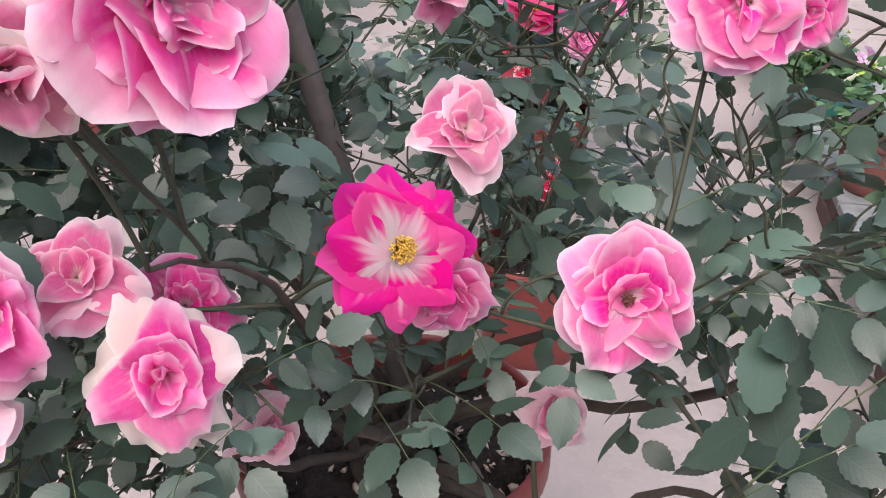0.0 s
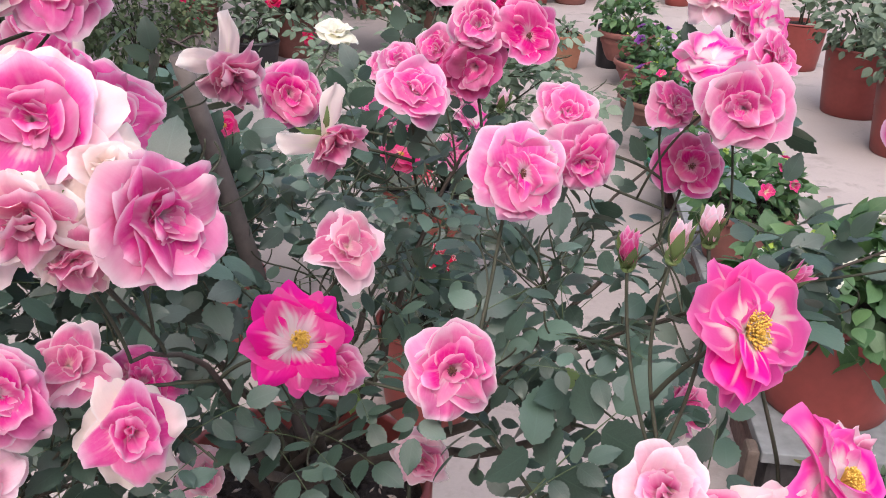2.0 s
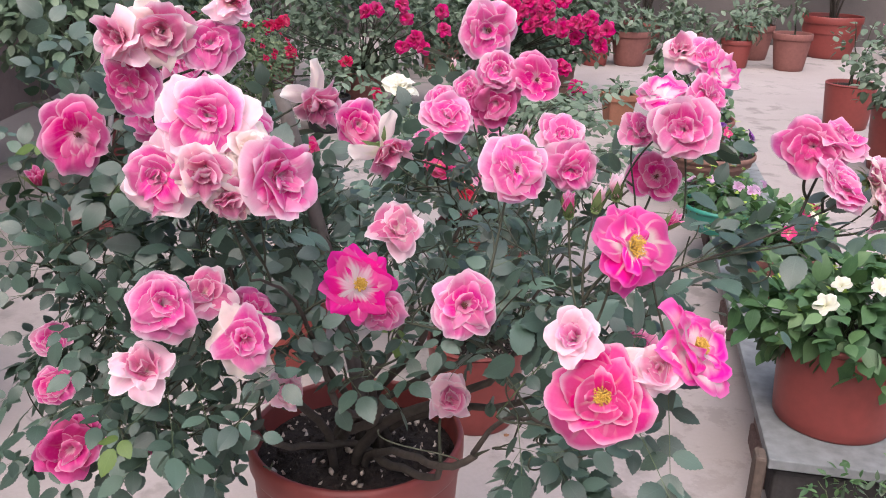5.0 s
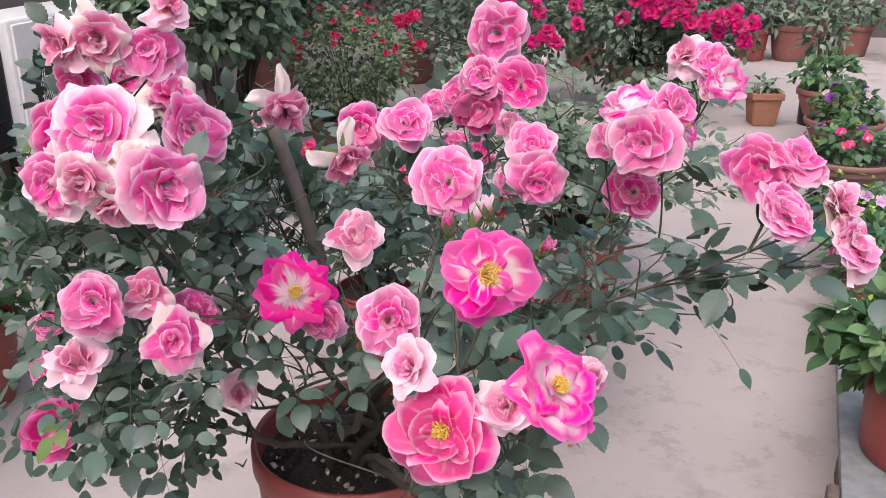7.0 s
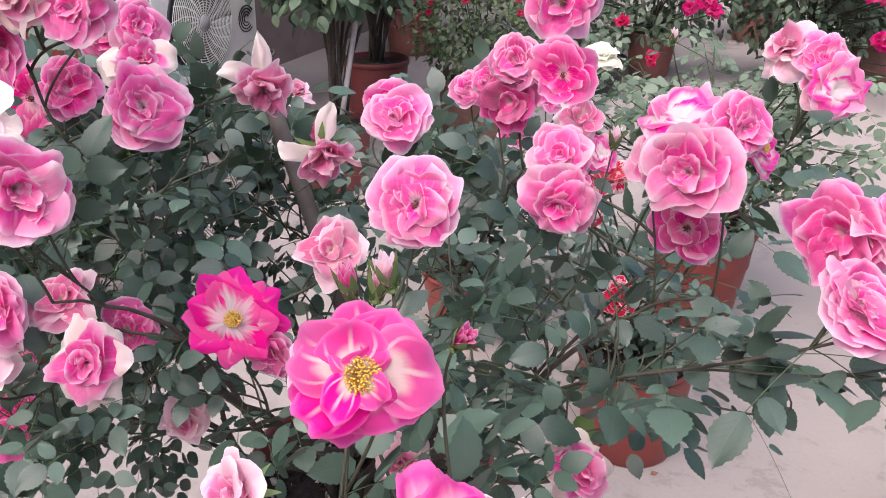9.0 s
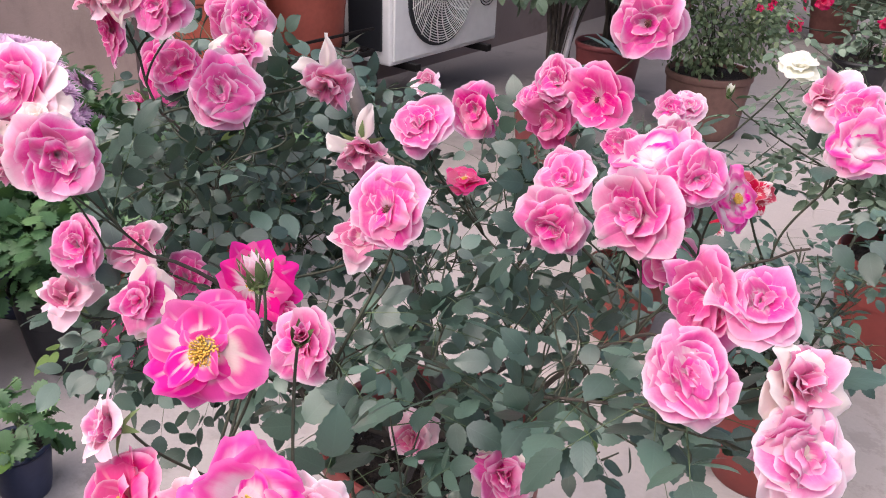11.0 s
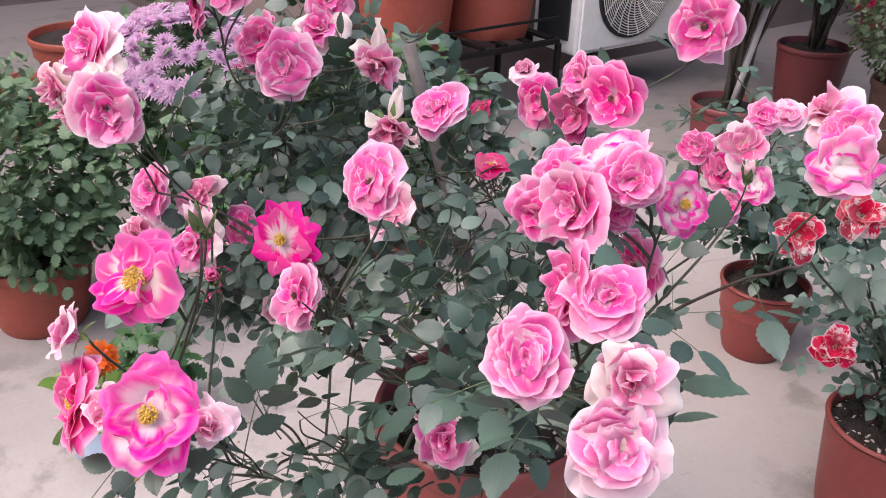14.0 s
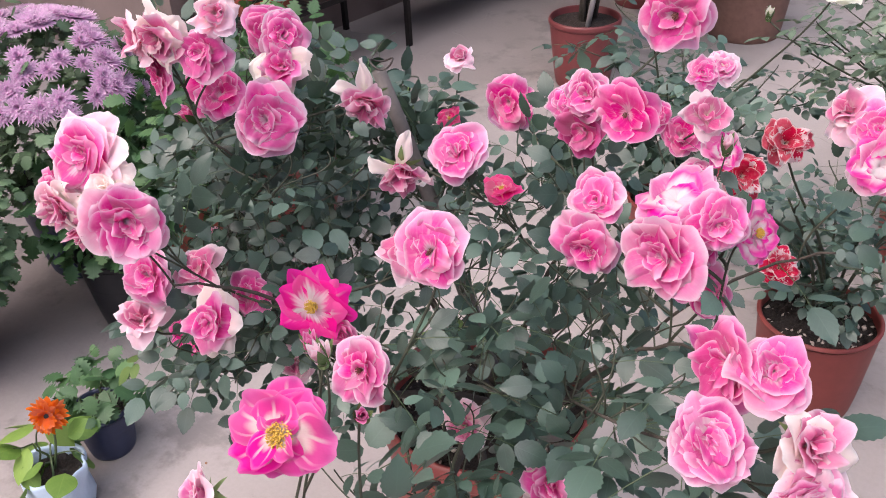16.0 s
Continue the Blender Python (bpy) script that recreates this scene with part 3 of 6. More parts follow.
def whorls(name, rows, mat, seed, squash=1.0, warp=0.03, angles=()):
    """Rows of petals round the axis, joined: each row is (count, length, width, open0, open1, cup, curl, notch, ruffle, point)."""
    rng = np.random.RandomState(seed)
    V, A, Fc = [], [], []
    lift = 0.0
    for k, (n, L, W, o0, o1, cup, curl, notch, ruffle, point) in enumerate(rows):
        base = rng.uniform(0, 6.28)
        for i in range(n):
            if n >= 4 and point < 0.5 and rng.rand() < (0.12 if k >= 2 else 0.09):
                continue
            loose = 0.3 if point > 0.5 else 0.95 + 0.25 * k
            a = base + 2 * math.pi * i / n + rng.uniform(-0.28, 0.28) * loose
            if angles:
                a = radians(angles[i])
            j0, j1 = rng.normal(0, 6) * loose, rng.normal(0, 12) * loose
            v, at, f = petal_sheet(rng, L * (1 + rng.uniform(-0.2, 0.1) * loose), W * (1 + rng.uniform(-0.22, 0.14) * loose), o0 + j0, o1 + j1, cup * rng.uniform(0.5, 1.4), curl * rng.uniform(0.2, 1.6), notch * rng.uniform(0, 1.5), ruffle * rng.uniform(0.6, 1.7), point=point)
            ca, sa = math.cos(a), math.sin(a)
            o = len(V)
            V += [(x * ca - y * sa, (x * sa + y * ca) * squash, z + lift) for x, y, z in v]
            A += at
            Fc += [tuple(o + q for q in g) for g in f]
        lift += 0.006
    # the whole head sits a little askew
    w = rng.uniform(0, 6.28, 6)
    V = [(x + warp * math.sin(7 * z + 5 * y + w[0]) + warp * 0.4 * math.sin(17 * y + w[3]), y + warp * math.sin(7 * x + 6 * z + w[1]) + warp * 0.4 * math.sin(17 * z + w[4]), z + warp * math.sin(6 * x + 6 * y + w[2]) + warp * 0.4 * math.sin(15 * x + 9 * y + w[5])) for x, y, z in V]
    me = mesh_from(name, V, Fc, mat)
    at = me.attributes.new("petal", "FLOAT_VECTOR", "POINT")
    at.data.foreach_set("vector", np.array(A, float).ravel())
    return me


def stamen_mesh(name, mat, n=46, r=0.10, h=0.13, seed=0, lift=0.05):
    rng = np.random.RandomState(seed)
    V, Fc = [], []
    for i in range(n):
        a, q = rng.uniform(0, 6.28), math.sqrt(rng.uniform(0, 1))
        top = Vector((math.cos(a) * r * q, math.sin(a) * r * q, lift + h * rng.uniform(0.7, 1.1) * (1 - 0.35 * q)))
        foot = Vector((top.x * 0.3, top.y * 0.3, lift * 0.5))
        s = 0.0075 * rng.uniform(0.7, 1.3)
        o = len(V)
        d = 0.003
        V += [foot + Vector((d, 0, 0)), foot + Vector((-d * 0.5, d, 0)), foot + Vector((-d * 0.5, -d, 0)), top + Vector((d, 0, 0)), top + Vector((-d * 0.5, d, 0)), top + Vector((-d * 0.5, -d, 0))]
        Fc += [(o, o + 1, o + 4, o + 3), (o + 1, o + 2, o + 5, o + 4), (o + 2, o, o + 3, o + 5)]
        o = len(V)
        V += [top + Vector(p) * s for p in ((1, 0, 0), (-1, 0, 0), (0, 1.3, 0), (0, -1.3, 0), (0, 0, 0.9), (0, 0, -0.9))]
        Fc += [(o + a, o + b, o + c) for a, b, c in ((0, 2, 4), (2, 1, 4), (1, 3, 4), (3, 0, 4), (2, 0, 5), (1, 2, 5), (3, 1, 5), (0, 3, 5))]
    # the mound of styles
    for i in range(14):
        a, q = rng.uniform(0, 6.28), rng.uniform(0, 0.35) * r
        s = 0.014
        c = Vector((math.cos(a) * q, math.sin(a) * q, lift + h * 0.55))
        o = len(V)
        V += [c + Vector(p) * s for p in ((1, 0, 0), (-1, 0, 0), (0, 1, 0), (0, -1, 0), (0, 0, 1), (0, 0, -1))]
        Fc += [(o + a, o + b, o + c2) for a, b, c2 in ((0, 2, 4), (2, 1, 4), (1, 3, 4), (3, 0, 4), (2, 0, 5), (1, 2, 5), (3, 1, 5), (0, 3, 5))]
    return mesh_from(name, V, Fc, mat)


def calyx_mesh(name, n=5, length=0.3, spread=128, seed=0, wide=0.05, girth=1.0):
    rng = np.random.RandomState(seed)
    V, Fc = [], []
    prof = [(0.0, -0.14), (0.03 * girth, -0.13), (0.055 * girth, -0.09), (0.06 * girth, -0.04), (0.04 * girth, 0.0)]
    for j, (r, z) in enumerate(prof):
        for i in range(8):
            a = i * math.pi / 4
            V.append((r * math.cos(a), r * math.sin(a), z))
    for j in range(4):
        for i in range(8):
            Fc.append((j * 8 + i, j * 8 + (i + 1) % 8, j * 8 + 8 + (i + 1) % 8, j * 8 + 8 + i))
    for k in range(n):
        a0 = 2 * math.pi * k / n + rng.uniform(-0.2, 0.2)
        o = len(V)
        r, z = 0.045, -0.02
        for i in range(5):
            s = i / 4
            first = 28 if spread < 60 else 92
            ang = radians(first + (spread - first + rng.uniform(-15, 15)) * s)
            w = wide * (1 - s * s) + 0.004
            ca, sa = math.cos(a0), math.sin(a0)
            for x in (-w, 0, w):
                yy = r - abs(x) * 0.2
                V.append((x * ca - yy * sa, x * sa + yy * ca, z))
            r += math.sin(ang) * length / 4
            z += math.cos(ang) * length / 4
        for i in range(4):
            for q in (0, 1):
                b = o + i * 3 + q
                Fc.append((b, b + 1, b + 4, b + 3))
    return mesh_from(name, V, Fc, SEPAL)


# rows in units of the bloom's diameter
FULL = [(6, 0.54, 0.66, 72, 98, 0.18, 8, 0.05, 0.075, 0), (6, 0.47, 0.58, 58, 92, 0.28, 14, 0.06, 0.09, 0),
        (5, 0.40, 0.50, 44, 82, 0.42, 20, 0.06, 0.12, 0), (5, 0.32, 0.38, 28, 70, 0.6, 24, 0.06, 0.16, 0), (4, 0.24, 0.29, 12, 62, 0.8, 28, 0.06, 0.20, 0), (3, 0.17, 0.18, 0, 70, 0.9, 28, 0.06, 0.24, 0)]
LOOSE = [(6, 0.54, 0.66, 76, 98, 0.15, 8, 0.06, 0.08, 0), (5, 0.47, 0.58, 62, 92, 0.25, 14, 0.06, 0.10, 0), (5, 0.36, 0.44, 46, 84, 0.42, 20, 0.06, 0.14, 0), (4, 0.24, 0.27, 22, 74, 0.7, 26, 0.06, 0.20, 0)]
WIDE = [(7, 0.53, 0.56, 78, 97, 0.10, 6, 0.14, 0.085, 0.1), (6, 0.48, 0.50, 68, 89, 0.16, 10, 0.14, 0.10, 0.1), (4, 0.30, 0.28, 50, 80, 0.4, 20, 0.1, 0.16, 0)]
STAR = [(8, 0.54, 0.50, 86, 95, 0.06, 2, 0.0, 0.04, 1.0), (7, 0.49, 0.46, 80, 90, 0.08, 4, 0.0, 0.045, 1.0)]
CUP = [(5, 0.5, 0.48, 45, 72, 0.5, 34, 0.05, 0.05, 0), (5, 0.48, 0.46, 32, 52, 0.7, 34, 0.05, 0.06, 0), (5, 0.44, 0.40, 20, 36, 0.8, 30, 0.05, 0.07, 0), (4, 0.38, 0.32, 10, 22, 0.9, 24, 0.05, 0.08, 0), (3, 0.32, 0.24, 2, 12, 1.0, 20, 0, 0.1, 0)]
WILT = [(5, 0.50, 0.56, 70, 116, 0.14, 20, 0.05, 0.12, 0), (5, 0.47, 0.52, 44, 92, 0.4, 22, 0.05, 0.14, 0), (5, 0.42, 0.45, 20, 64, 0.65, 26, 0.05, 0.17, 0), (5, 0.35, 0.35, 4, 46, 0.85, 28, 0.05, 0.2, 0), (4, 0.25, 0.24, -5, 40, 0.9, 26, 0.05, 0.22, 0)]
WINGS = [(3, 0.62, 0.34, 84, 116, 0.2, 12, 0.0, 0.12, 0.1)]
WINGCORE = [(6, 0.50, 0.44, 36, 78, 0.6, 40, 0.05, 0.17, 0), (6, 0.44, 0.36, 14, 54, 0.8, 36, 0.05, 0.19, 0), (5, 0.36, 0.28, -4, 34, 0.9, 30, 0.05, 0.22, 0)]
BUDROWS = [(5, 0.95, 0.42, 24, -4, 0.9, 10, 0, 0.02, 1.4), (4, 0.9, 0.34, 14, -4, 1.0, 4, 0, 0.02, 1.4)]
SKIRT = [(4, 0.58, 0.60, 82, 108, 0.14, 10, 0.05, 0.08, 0)]
BALL = [(6, 0.46, 0.42, 70, 110, 0.3, 20, 0, 0.06, 0), (6, 0.44, 0.38, 45, 80, 0.5, 20, 0, 0.08, 0), (6, 0.36, 0.3, 20, 50, 0.7, 15, 0, 0.1, 0)]

# style: outer rows and their petals, inner rows and theirs, stamens, label
STYLES = {
    "double": (FULL[:1], "blush", FULL[1:], "double", None, "full double pink rose bloom with paler petal edges"),
    "doublebig": (FULL[:2], "blush", FULL[1:], "double", None, "large full pink rose bloom with paler petal edges"),
    "creamdouble": (SKIRT + FULL[:1], "pale", FULL[1:], "double", None, "pink rose bloom with cream outer petals"),
    "deep": (LOOSE[:1], "double", LOOSE[1:], "deep", None, "deep pink rose bloom"),
    "deepopen": (LOOSE[:1], "deep", LOOSE[1:3], "deep", STAMEN_OLD, "open deep pink rose bloom with a brown heart"),
    "magenta": (LOOSE[:2], "magenta", LOOSE[2:], "deep", None, "dark magenta rose bloom"),
    "open": (LOOSE[:1], "blush", LOOSE[1:], "double", STAMEN_OLD, "open pink rose bloom with a dark withered heart"),
    "pale": (WILT[:2], "pale", WILT[2:], "dusty", None, "pale pink and cream rose bloom past its best"),
    "palefull": (FULL[:2], "pale", FULL[1:], "blush", None, "full pale pink rose bloom with cream outer petals"),
    "faded": (WILT[:2], "cream", WILT[1:], "dusty", None, "drooping faded rose bloom with crumpled petals"),
    "cream": (SKIRT + WILT[:1], "cream", WILT[1:], "double", None, "pink rose bloom with reflexed cream outer petals"),
    "creampink": (SKIRT, "pale", LOOSE[1:], "dusty", None, "dusty pink rose bloom with pale backs"),
    "shell": (WILT[:2], "cream", CUP[2:4], "cream", None, "cream rose petals left of a spent bloom"),
    "butterfly": (WINGS, "cream", WINGCORE, "dusty", None, "spent rose bloom with two upright cream petals"),
    "hot": (STAR[:1], "hot", STAR[1:], "hot", STAMEN, "hot pink open rose bloom with a white heart and yellow stamens"),
    "yellow": (WIDE[:1], "yellow", WIDE[1:], "yellow", STAMEN, "pink open rose bloom with white veins and yellow stamens"),
    "hot2": (WIDE[:1], "hot2", WIDE[1:], "hot2", STAMEN, "pink and white open rose bloom with golden stamens"),
    "hotdouble": (LOOSE[:1], "vivid", LOOSE[1:], "vivid", STAMEN, "vivid pink rose bloom with an orange-yellow heart"),
    "whitecore": (WIDE[:1], "blush", WIDE[1:], "hot2", None, "pink rose bloom with a white heart"),
    "cup": (CUP[:2], "pale", CUP[2:], "blush", None, "cupped pale pink rose bloom"),
    "red": (LOOSE[:1], "red", LOOSE[1:], "red", STAMEN, "small cerise red rose bloom with a yellow heart"),
    "varieg": (BALL[:1], "varieg", BALL[1:], "varieg", None, "red and white striped rose bloom"),
    "white": (FULL[:2], "white", FULL[2:], "white", None, "creamy white full rose bloom"),
    "crimson": (BALL[:1], "crimson", BALL[1:], "crimson", None, "crimson rose bloom"),
    "cerise": (BALL[:1], "cerise", BALL[1:], "cerise", None, "cerise rose bloom"),
}
BLOOM_MESH = {}


def bloom_parts(style, variant):
    key = (style, variant)
    if key not in BLOOM_MESH:
        seed = sum(map(ord, style)) * 7 + variant * 131
        if style.startswith("bud"):
            petals = whorls("petals", BUDROWS, PETALS[{"budpale": "pale", "budcream": "white"}.get(style, "deep")], seed)
            BLOOM_MESH[key] = [("bud_petals", petals), ("calyx", calyx_mesh("calyx", 5, 0.9, 2, seed, 0.17, 2.4))]
        else:
            rows_o, mat_o, rows_i, mat_i, st, _ = STYLES[style]
            made = [("outer_petals", whorls("outer_petals", rows_o, PETALS[mat_o], seed, angles=(4 - 16 * variant, 78 + 20 * variant, 205) if style == "butterfly" else ())), ("inner_petals", whorls("inner_petals", rows_i, PETALS[mat_i], seed + 5)), ("calyx", calyx_mesh("calyx", seed=seed))]
            if st:
                made.append(("flower_centre", stamen_mesh("flower_centre", st, n=170 if st is STAMEN else 40, r=(0.12 if style == "yellow" else 0.09) if st is STAMEN else 0.05, h=0.10, seed=seed)))
            BLOOM_MESH[key] = made
    return BLOOM_MESH[key]


def bloom_at(style, p, yaw, lift, size, parent, count=[0]):
    """A bloom at p that faces the compass yaw and the elevation lift (degrees)."""
    count[0] += 1
    variants = 5 if style in ("double", "deep", "pale", "faded", "cream", "crimson", "cerise") else (2 if style in ("open", "deepopen", "creampink", "doublebig", "butterfly") else 1)
    pieces = bloom_parts(style, count[0] % variants)
    head = new("rose_bud" if style.startswith("bud") else "rose_bloom", pieces[0][1])
    head.parent = parent
    size *= {"double": 0.9, "doublebig": 0.9, "open": 0.92, "hot": 0.94, "deepopen": 0.92}.get(style, 1.0)
    n = Vector((math.cos(radians(yaw)) * math.cos(radians(lift)), math.sin(radians(yaw)) * math.cos(radians(lift)), math.sin(radians(lift))))
    q = n.to_track_quat("Z", "Y").to_matrix().to_4x4() @ pose(0, 0, 0, 0, 0, 0 if style == "butterfly" else (count[0] * 77) % 360)
    head.matrix_basis = Matrix.Translation(p) @ q @ Matrix.Diagonal((size, size, size, 1))
    tagged(head, "unopened creamy rose bud" if style == "budcream" else "unopened pink rose bud" if style.startswith("bud") else STYLES[style][5])
    for name, me in pieces[1:]:
        child(name, me, head)
    return n


# ---- the terrace ----
def slab(name, x0, x1, y0, y1, z0, z1, mat, label, bevel=0.0):
    bm = box_bm(x1 - x0, y1 - y0, z1 - z0, ((x0 + x1) / 2, (y0 + y1) / 2, (z0 + z1) / 2), bevel)
    me = bpy.data.meshes.new(name)
    bm.to_mesh(me)
    bm.free()
    me.materials.append(mat)
    return tagged(new(name, me), label, "wall" if "wall" in name else "floor", "", "structure")


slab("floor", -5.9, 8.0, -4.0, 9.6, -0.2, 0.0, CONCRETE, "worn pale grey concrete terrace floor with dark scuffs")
# the brown walls' unseen upper part is added height, to block sky light
slab("wall_west", -2.9, -2.62, 1.95, 9.6, 0.0, 7.0, WALL_BROWN, "weathered brown plaster wall behind the air conditioner")
slab("wall_southwest", -5.9, -5.6, -4.0, 1.95, 0.0, 7.0, WALL_BROWN, "weathered brown plaster wall beyond the chrysanthemums")
slab("wall_return", -5.9, -2.9, 1.95, 2.2, 0.0, 7.0, WALL_BROWN, "short return of the brown plaster wall")
slab("wall_north", -2.9, 8.2, 9.6, 9.85, 0.0, 1.9, WALL_DARK, "dark weathered plaster parapet wall behind the pots")
slab("wall_east", 8.0, 8.25, -4.0, 9.6, 0.0, 1.9, WALL_DARK, "dark weathered plaster parapet wall")
slab("wall_south", -5.9, 8.25, -4.25, -4.0, 0.0, 1.9, WALL_DARK, "dark weathered plaster parapet wall")


# ---- pots ----
def soil_mesh(r, seed):
    rng = np.random.RandomState(seed)
    V, Fc = [], []
    rings, sides = 7, 28
    V.append((0, 0, 0.012))
    for j in range(1, rings + 1):
        for i in range(sides):
            a = 2 * math.pi * i / sides
            q = r * j / rings
            z = 0.012 * (1 - (j / rings) ** 2) + (rng.uniform(-0.006, 0.006) if j < rings else 0)
            V.append((q * math.cos(a), q * math.sin(a), z))
    for i in range(sides):
        Fc.append((0, 1 + i, 1 + (i + 1) % sides))
    for j in range(rings - 1):
        for i in range(sides):
            a, b = 1 + j * sides + i, 1 + j * sides + (i + 1) % sides
            Fc.append((a, a + sides, b + sides, b))
    return mesh_from("soil", V, Fc, SOIL)


def clods(r, n, seed, mat, lo, hi, name):
    """Loose crumbs and chips on the soil, one joined heap."""
    rng = np.random.RandomState(seed)
    bv = [(1, 0, 0), (-1, 0, 0), (0, 1, 0), (0, -1, 0), (0, 0, 0.6), (0, 0, -0.6), (0.7, 0.6, 0.2), (-0.6, -0.7, 0.2)]
    bf = [(0, 6, 4), (6, 2, 4), (2, 1, 4), (1, 7, 4), (7, 3, 4), (3, 0, 4), (6, 0, 5), (2, 6, 5), (1, 2, 5), (7, 1, 5), (3, 7, 5), (0, 3, 5)]
    mats = []
    for i in range(n):
        a, q = rng.uniform(0, 6.28), r * 0.95 * math.sqrt(rng.uniform(0, 1))
        s = rng.uniform(lo, hi)
        m = Matrix.LocRotScale((q * math.cos(a), q * math.sin(a), 0.012 * (1 - (q / r) ** 2) + s * 0.3), Euler(rng.uniform(0, 6.28, 3)), (s, s * rng.uniform(0.5, 1), s * rng.uniform(0.3, 0.8)))
        mats.append(m)
    return batch(name, bv, bf, mats, mat)


def round_pot(x, y, z, r, h, mat, label, foot=0.74, lip=0.012, band=0.12, soil=0.9, seed=0, crumbs=0, group="pots on the terrace", name="flower_pot"):
    pot = thing(name, x, y, z, label, "flower pot", group, turn=seed * 37)
    rb = r * foot
    t = 0.008
    body_top = h * (1 - band)
    rim_in = r - t
    prof = [(0.001, 0.0), (rb * 0.97, 0.0), (rb, 0.006)]
    for k in range(1, 7):
        s = k / 6
        prof.append((rb + (r - lip - rb) * (s ** 0.85), body_top * s))
    child("body", lathe("body", prof, mat, 48, 0.008, seed), pot)
    rim = [(r - lip - 0.002, body_top), (r - 0.003, body_top + 0.002), (r, body_top + 0.008), (r, h - 0.008), (r - 0.003, h - 0.001), (r - t, h), (r - t - 0.003, h - 0.006), (rim_in - lip, h * 0.6)]
    child("rim", lathe("rim", rim, mat, 48, 0.008, seed), pot)
    rs = (rb + (r - lip - rb) * (soil ** 0.85)) if soil < 1 - band else r - lip - 0.004
    s = child("soil", soil_mesh(rs, seed), pot, Matrix.Translation((0, 0, h * soil)))
    if crumbs:
        c = child("loose_soil", clods(rs, crumbs, seed + 1, SOIL, 0.002, 0.006, "loose_soil"), pot, Matrix.Translation((0, 0, h * soil)))
        tagged(c, kind="stuff")
        c = child("grit", clods(rs, crumbs // 6, seed + 2, CHIP_PALE, 0.002, 0.009, "grit"), pot, Matrix.Translation((0, 0, h * soil)))
        tagged(c, "pale grit and bits of husk on the soil", kind="stuff")
    return pot


round_pot(-0.053, 0.731, 0, 0.168, 0.513, POT_RED, "large terracotta-red plastic pot holding the big rose bush", 0.76, 0.006, 0.09, 0.91, 3, 900)

# ---- the big rose bush ----
BASE = Vector((-0.05, 0.715, 0.468))
bush = thing("rose_bush", 0, 0, 0, "large pink rose bush in full bloom in its red pot", "rose bush")
BLOOMS = []
OPEN_FACES = []


def bloom(style, x, y, z, yaw, lift, size):
    n = bloom_at(style, (x, y, z), yaw, lift, size, bush)
    BLOOMS.append((Vector((x, y, z)), n, size))
    if style in ("hot", "yellow", "hot2", "hotdouble", "open"):
        OPEN_FACES.append((Vector((x, y, z)), n, size))


bloom('pale', -0.244, 0.405, 1.148, -115, 17, 0.068)
bloom('faded', -0.211, 0.409, 1.156, -81, -6, 0.079)
bloom('double', -0.166, 0.422, 1.140, -72, 13, 0.069)
bloom('pale', -0.146, 0.431, 1.179, -53, 38, 0.054)
bloom('deep', -0.244, 0.416, 1.103, -101, -2, 0.066)
bloom('deepopen', -0.356, 0.552, 1.019, -81, 7, 0.096)
bloom('bud', -0.404, 0.549, 0.953, -92, 51, 0.041)
bloom('cream', -0.228, 0.569, 1.063, -58, 44, 0.075)
bloom('double', -0.244, 0.586, 1.095, -28, 25, 0.071)
bloom('deep', -0.316, 0.628, 1.076, -37, 24, 0.072)
bloom('creamdouble', -0.137, 0.259, 1.103, -76, 20, 0.080)
bloom('creamdouble', -0.173, 0.243, 1.057, -97, 10, 0.066)
bloom('doublebig', -0.080, 0.250, 1.055, -42, 18, 0.084)
bloom('faded', -0.115, 0.229, 1.048, -76, -16, 0.050)
bloom('faded', -0.131, 0.225, 1.070, -83, -10, 0.057)
bloom('shell', -0.103, 0.260, 1.079, -73, 25, 0.056)
bloom('shell', -0.124, 0.245, 1.062, -78, 15, 0.041)
bloom('double', -0.159, 0.483, 1.045, -35, 30, 0.097)
bloom('deep', -0.250, 0.490, 1.052, -44, 34, 0.062)
bloom('butterfly', -0.086, 0.567, 1.062, -55, -22, 0.076)
bloom('butterfly', -0.004, 0.528, 1.015, -58, -20, 0.074)
bloom('deep', -0.048, 0.792, 0.982, -81, 12, 0.078)
bloom('pale', -0.282, 0.971, 0.932, -67, 61, 0.058)
bloom('double', 0.070, 0.535, 1.046, -77, 53, 0.074)
bloom('double', 0.068, 0.740, 1.030, -80, 29, 0.053)
bloom('double', 0.141, 0.668, 1.081, -95, 21, 0.066)
bloom('magenta', 0.136, 0.667, 1.044, -92, -8, 0.070)
bloom('deepopen', 0.186, 0.667, 1.072, -74, 11, 0.073)
bloom('double', 0.104, 0.698, 1.051, -110, 20, 0.051)
bloom('open', 0.137, 0.866, 1.110, -81, 7, 0.102)
bloom('open', 0.137, 0.414, 1.021, -78, 23, 0.080)
bloom('double', 0.210, 0.579, 1.021, -88, 39, 0.065)
bloom('double', 0.218, 0.549, 0.990, -75, 6, 0.079)
bloom('creampink', 0.014, 0.512, 0.921, -73, 47, 0.068)
bloom('red', 0.064, 0.617, 0.965, -44, 68, 0.046)
bloom('red', -0.116, 0.747, 0.957, -69, 47, 0.036)
bloom('whitecore', 0.316, 0.523, 1.079, -102, 67, 0.076)
bloom('double', 0.356, 0.506, 1.083, -51, 31, 0.061)
bloom('doublebig', 0.327, 0.484, 1.054, -93, 8, 0.084)
bloom('deep', 0.340, 0.505, 1.062, -36, 6, 0.056)
bloom('deepopen', 0.327, 0.568, 0.975, -98, 6, 0.074)
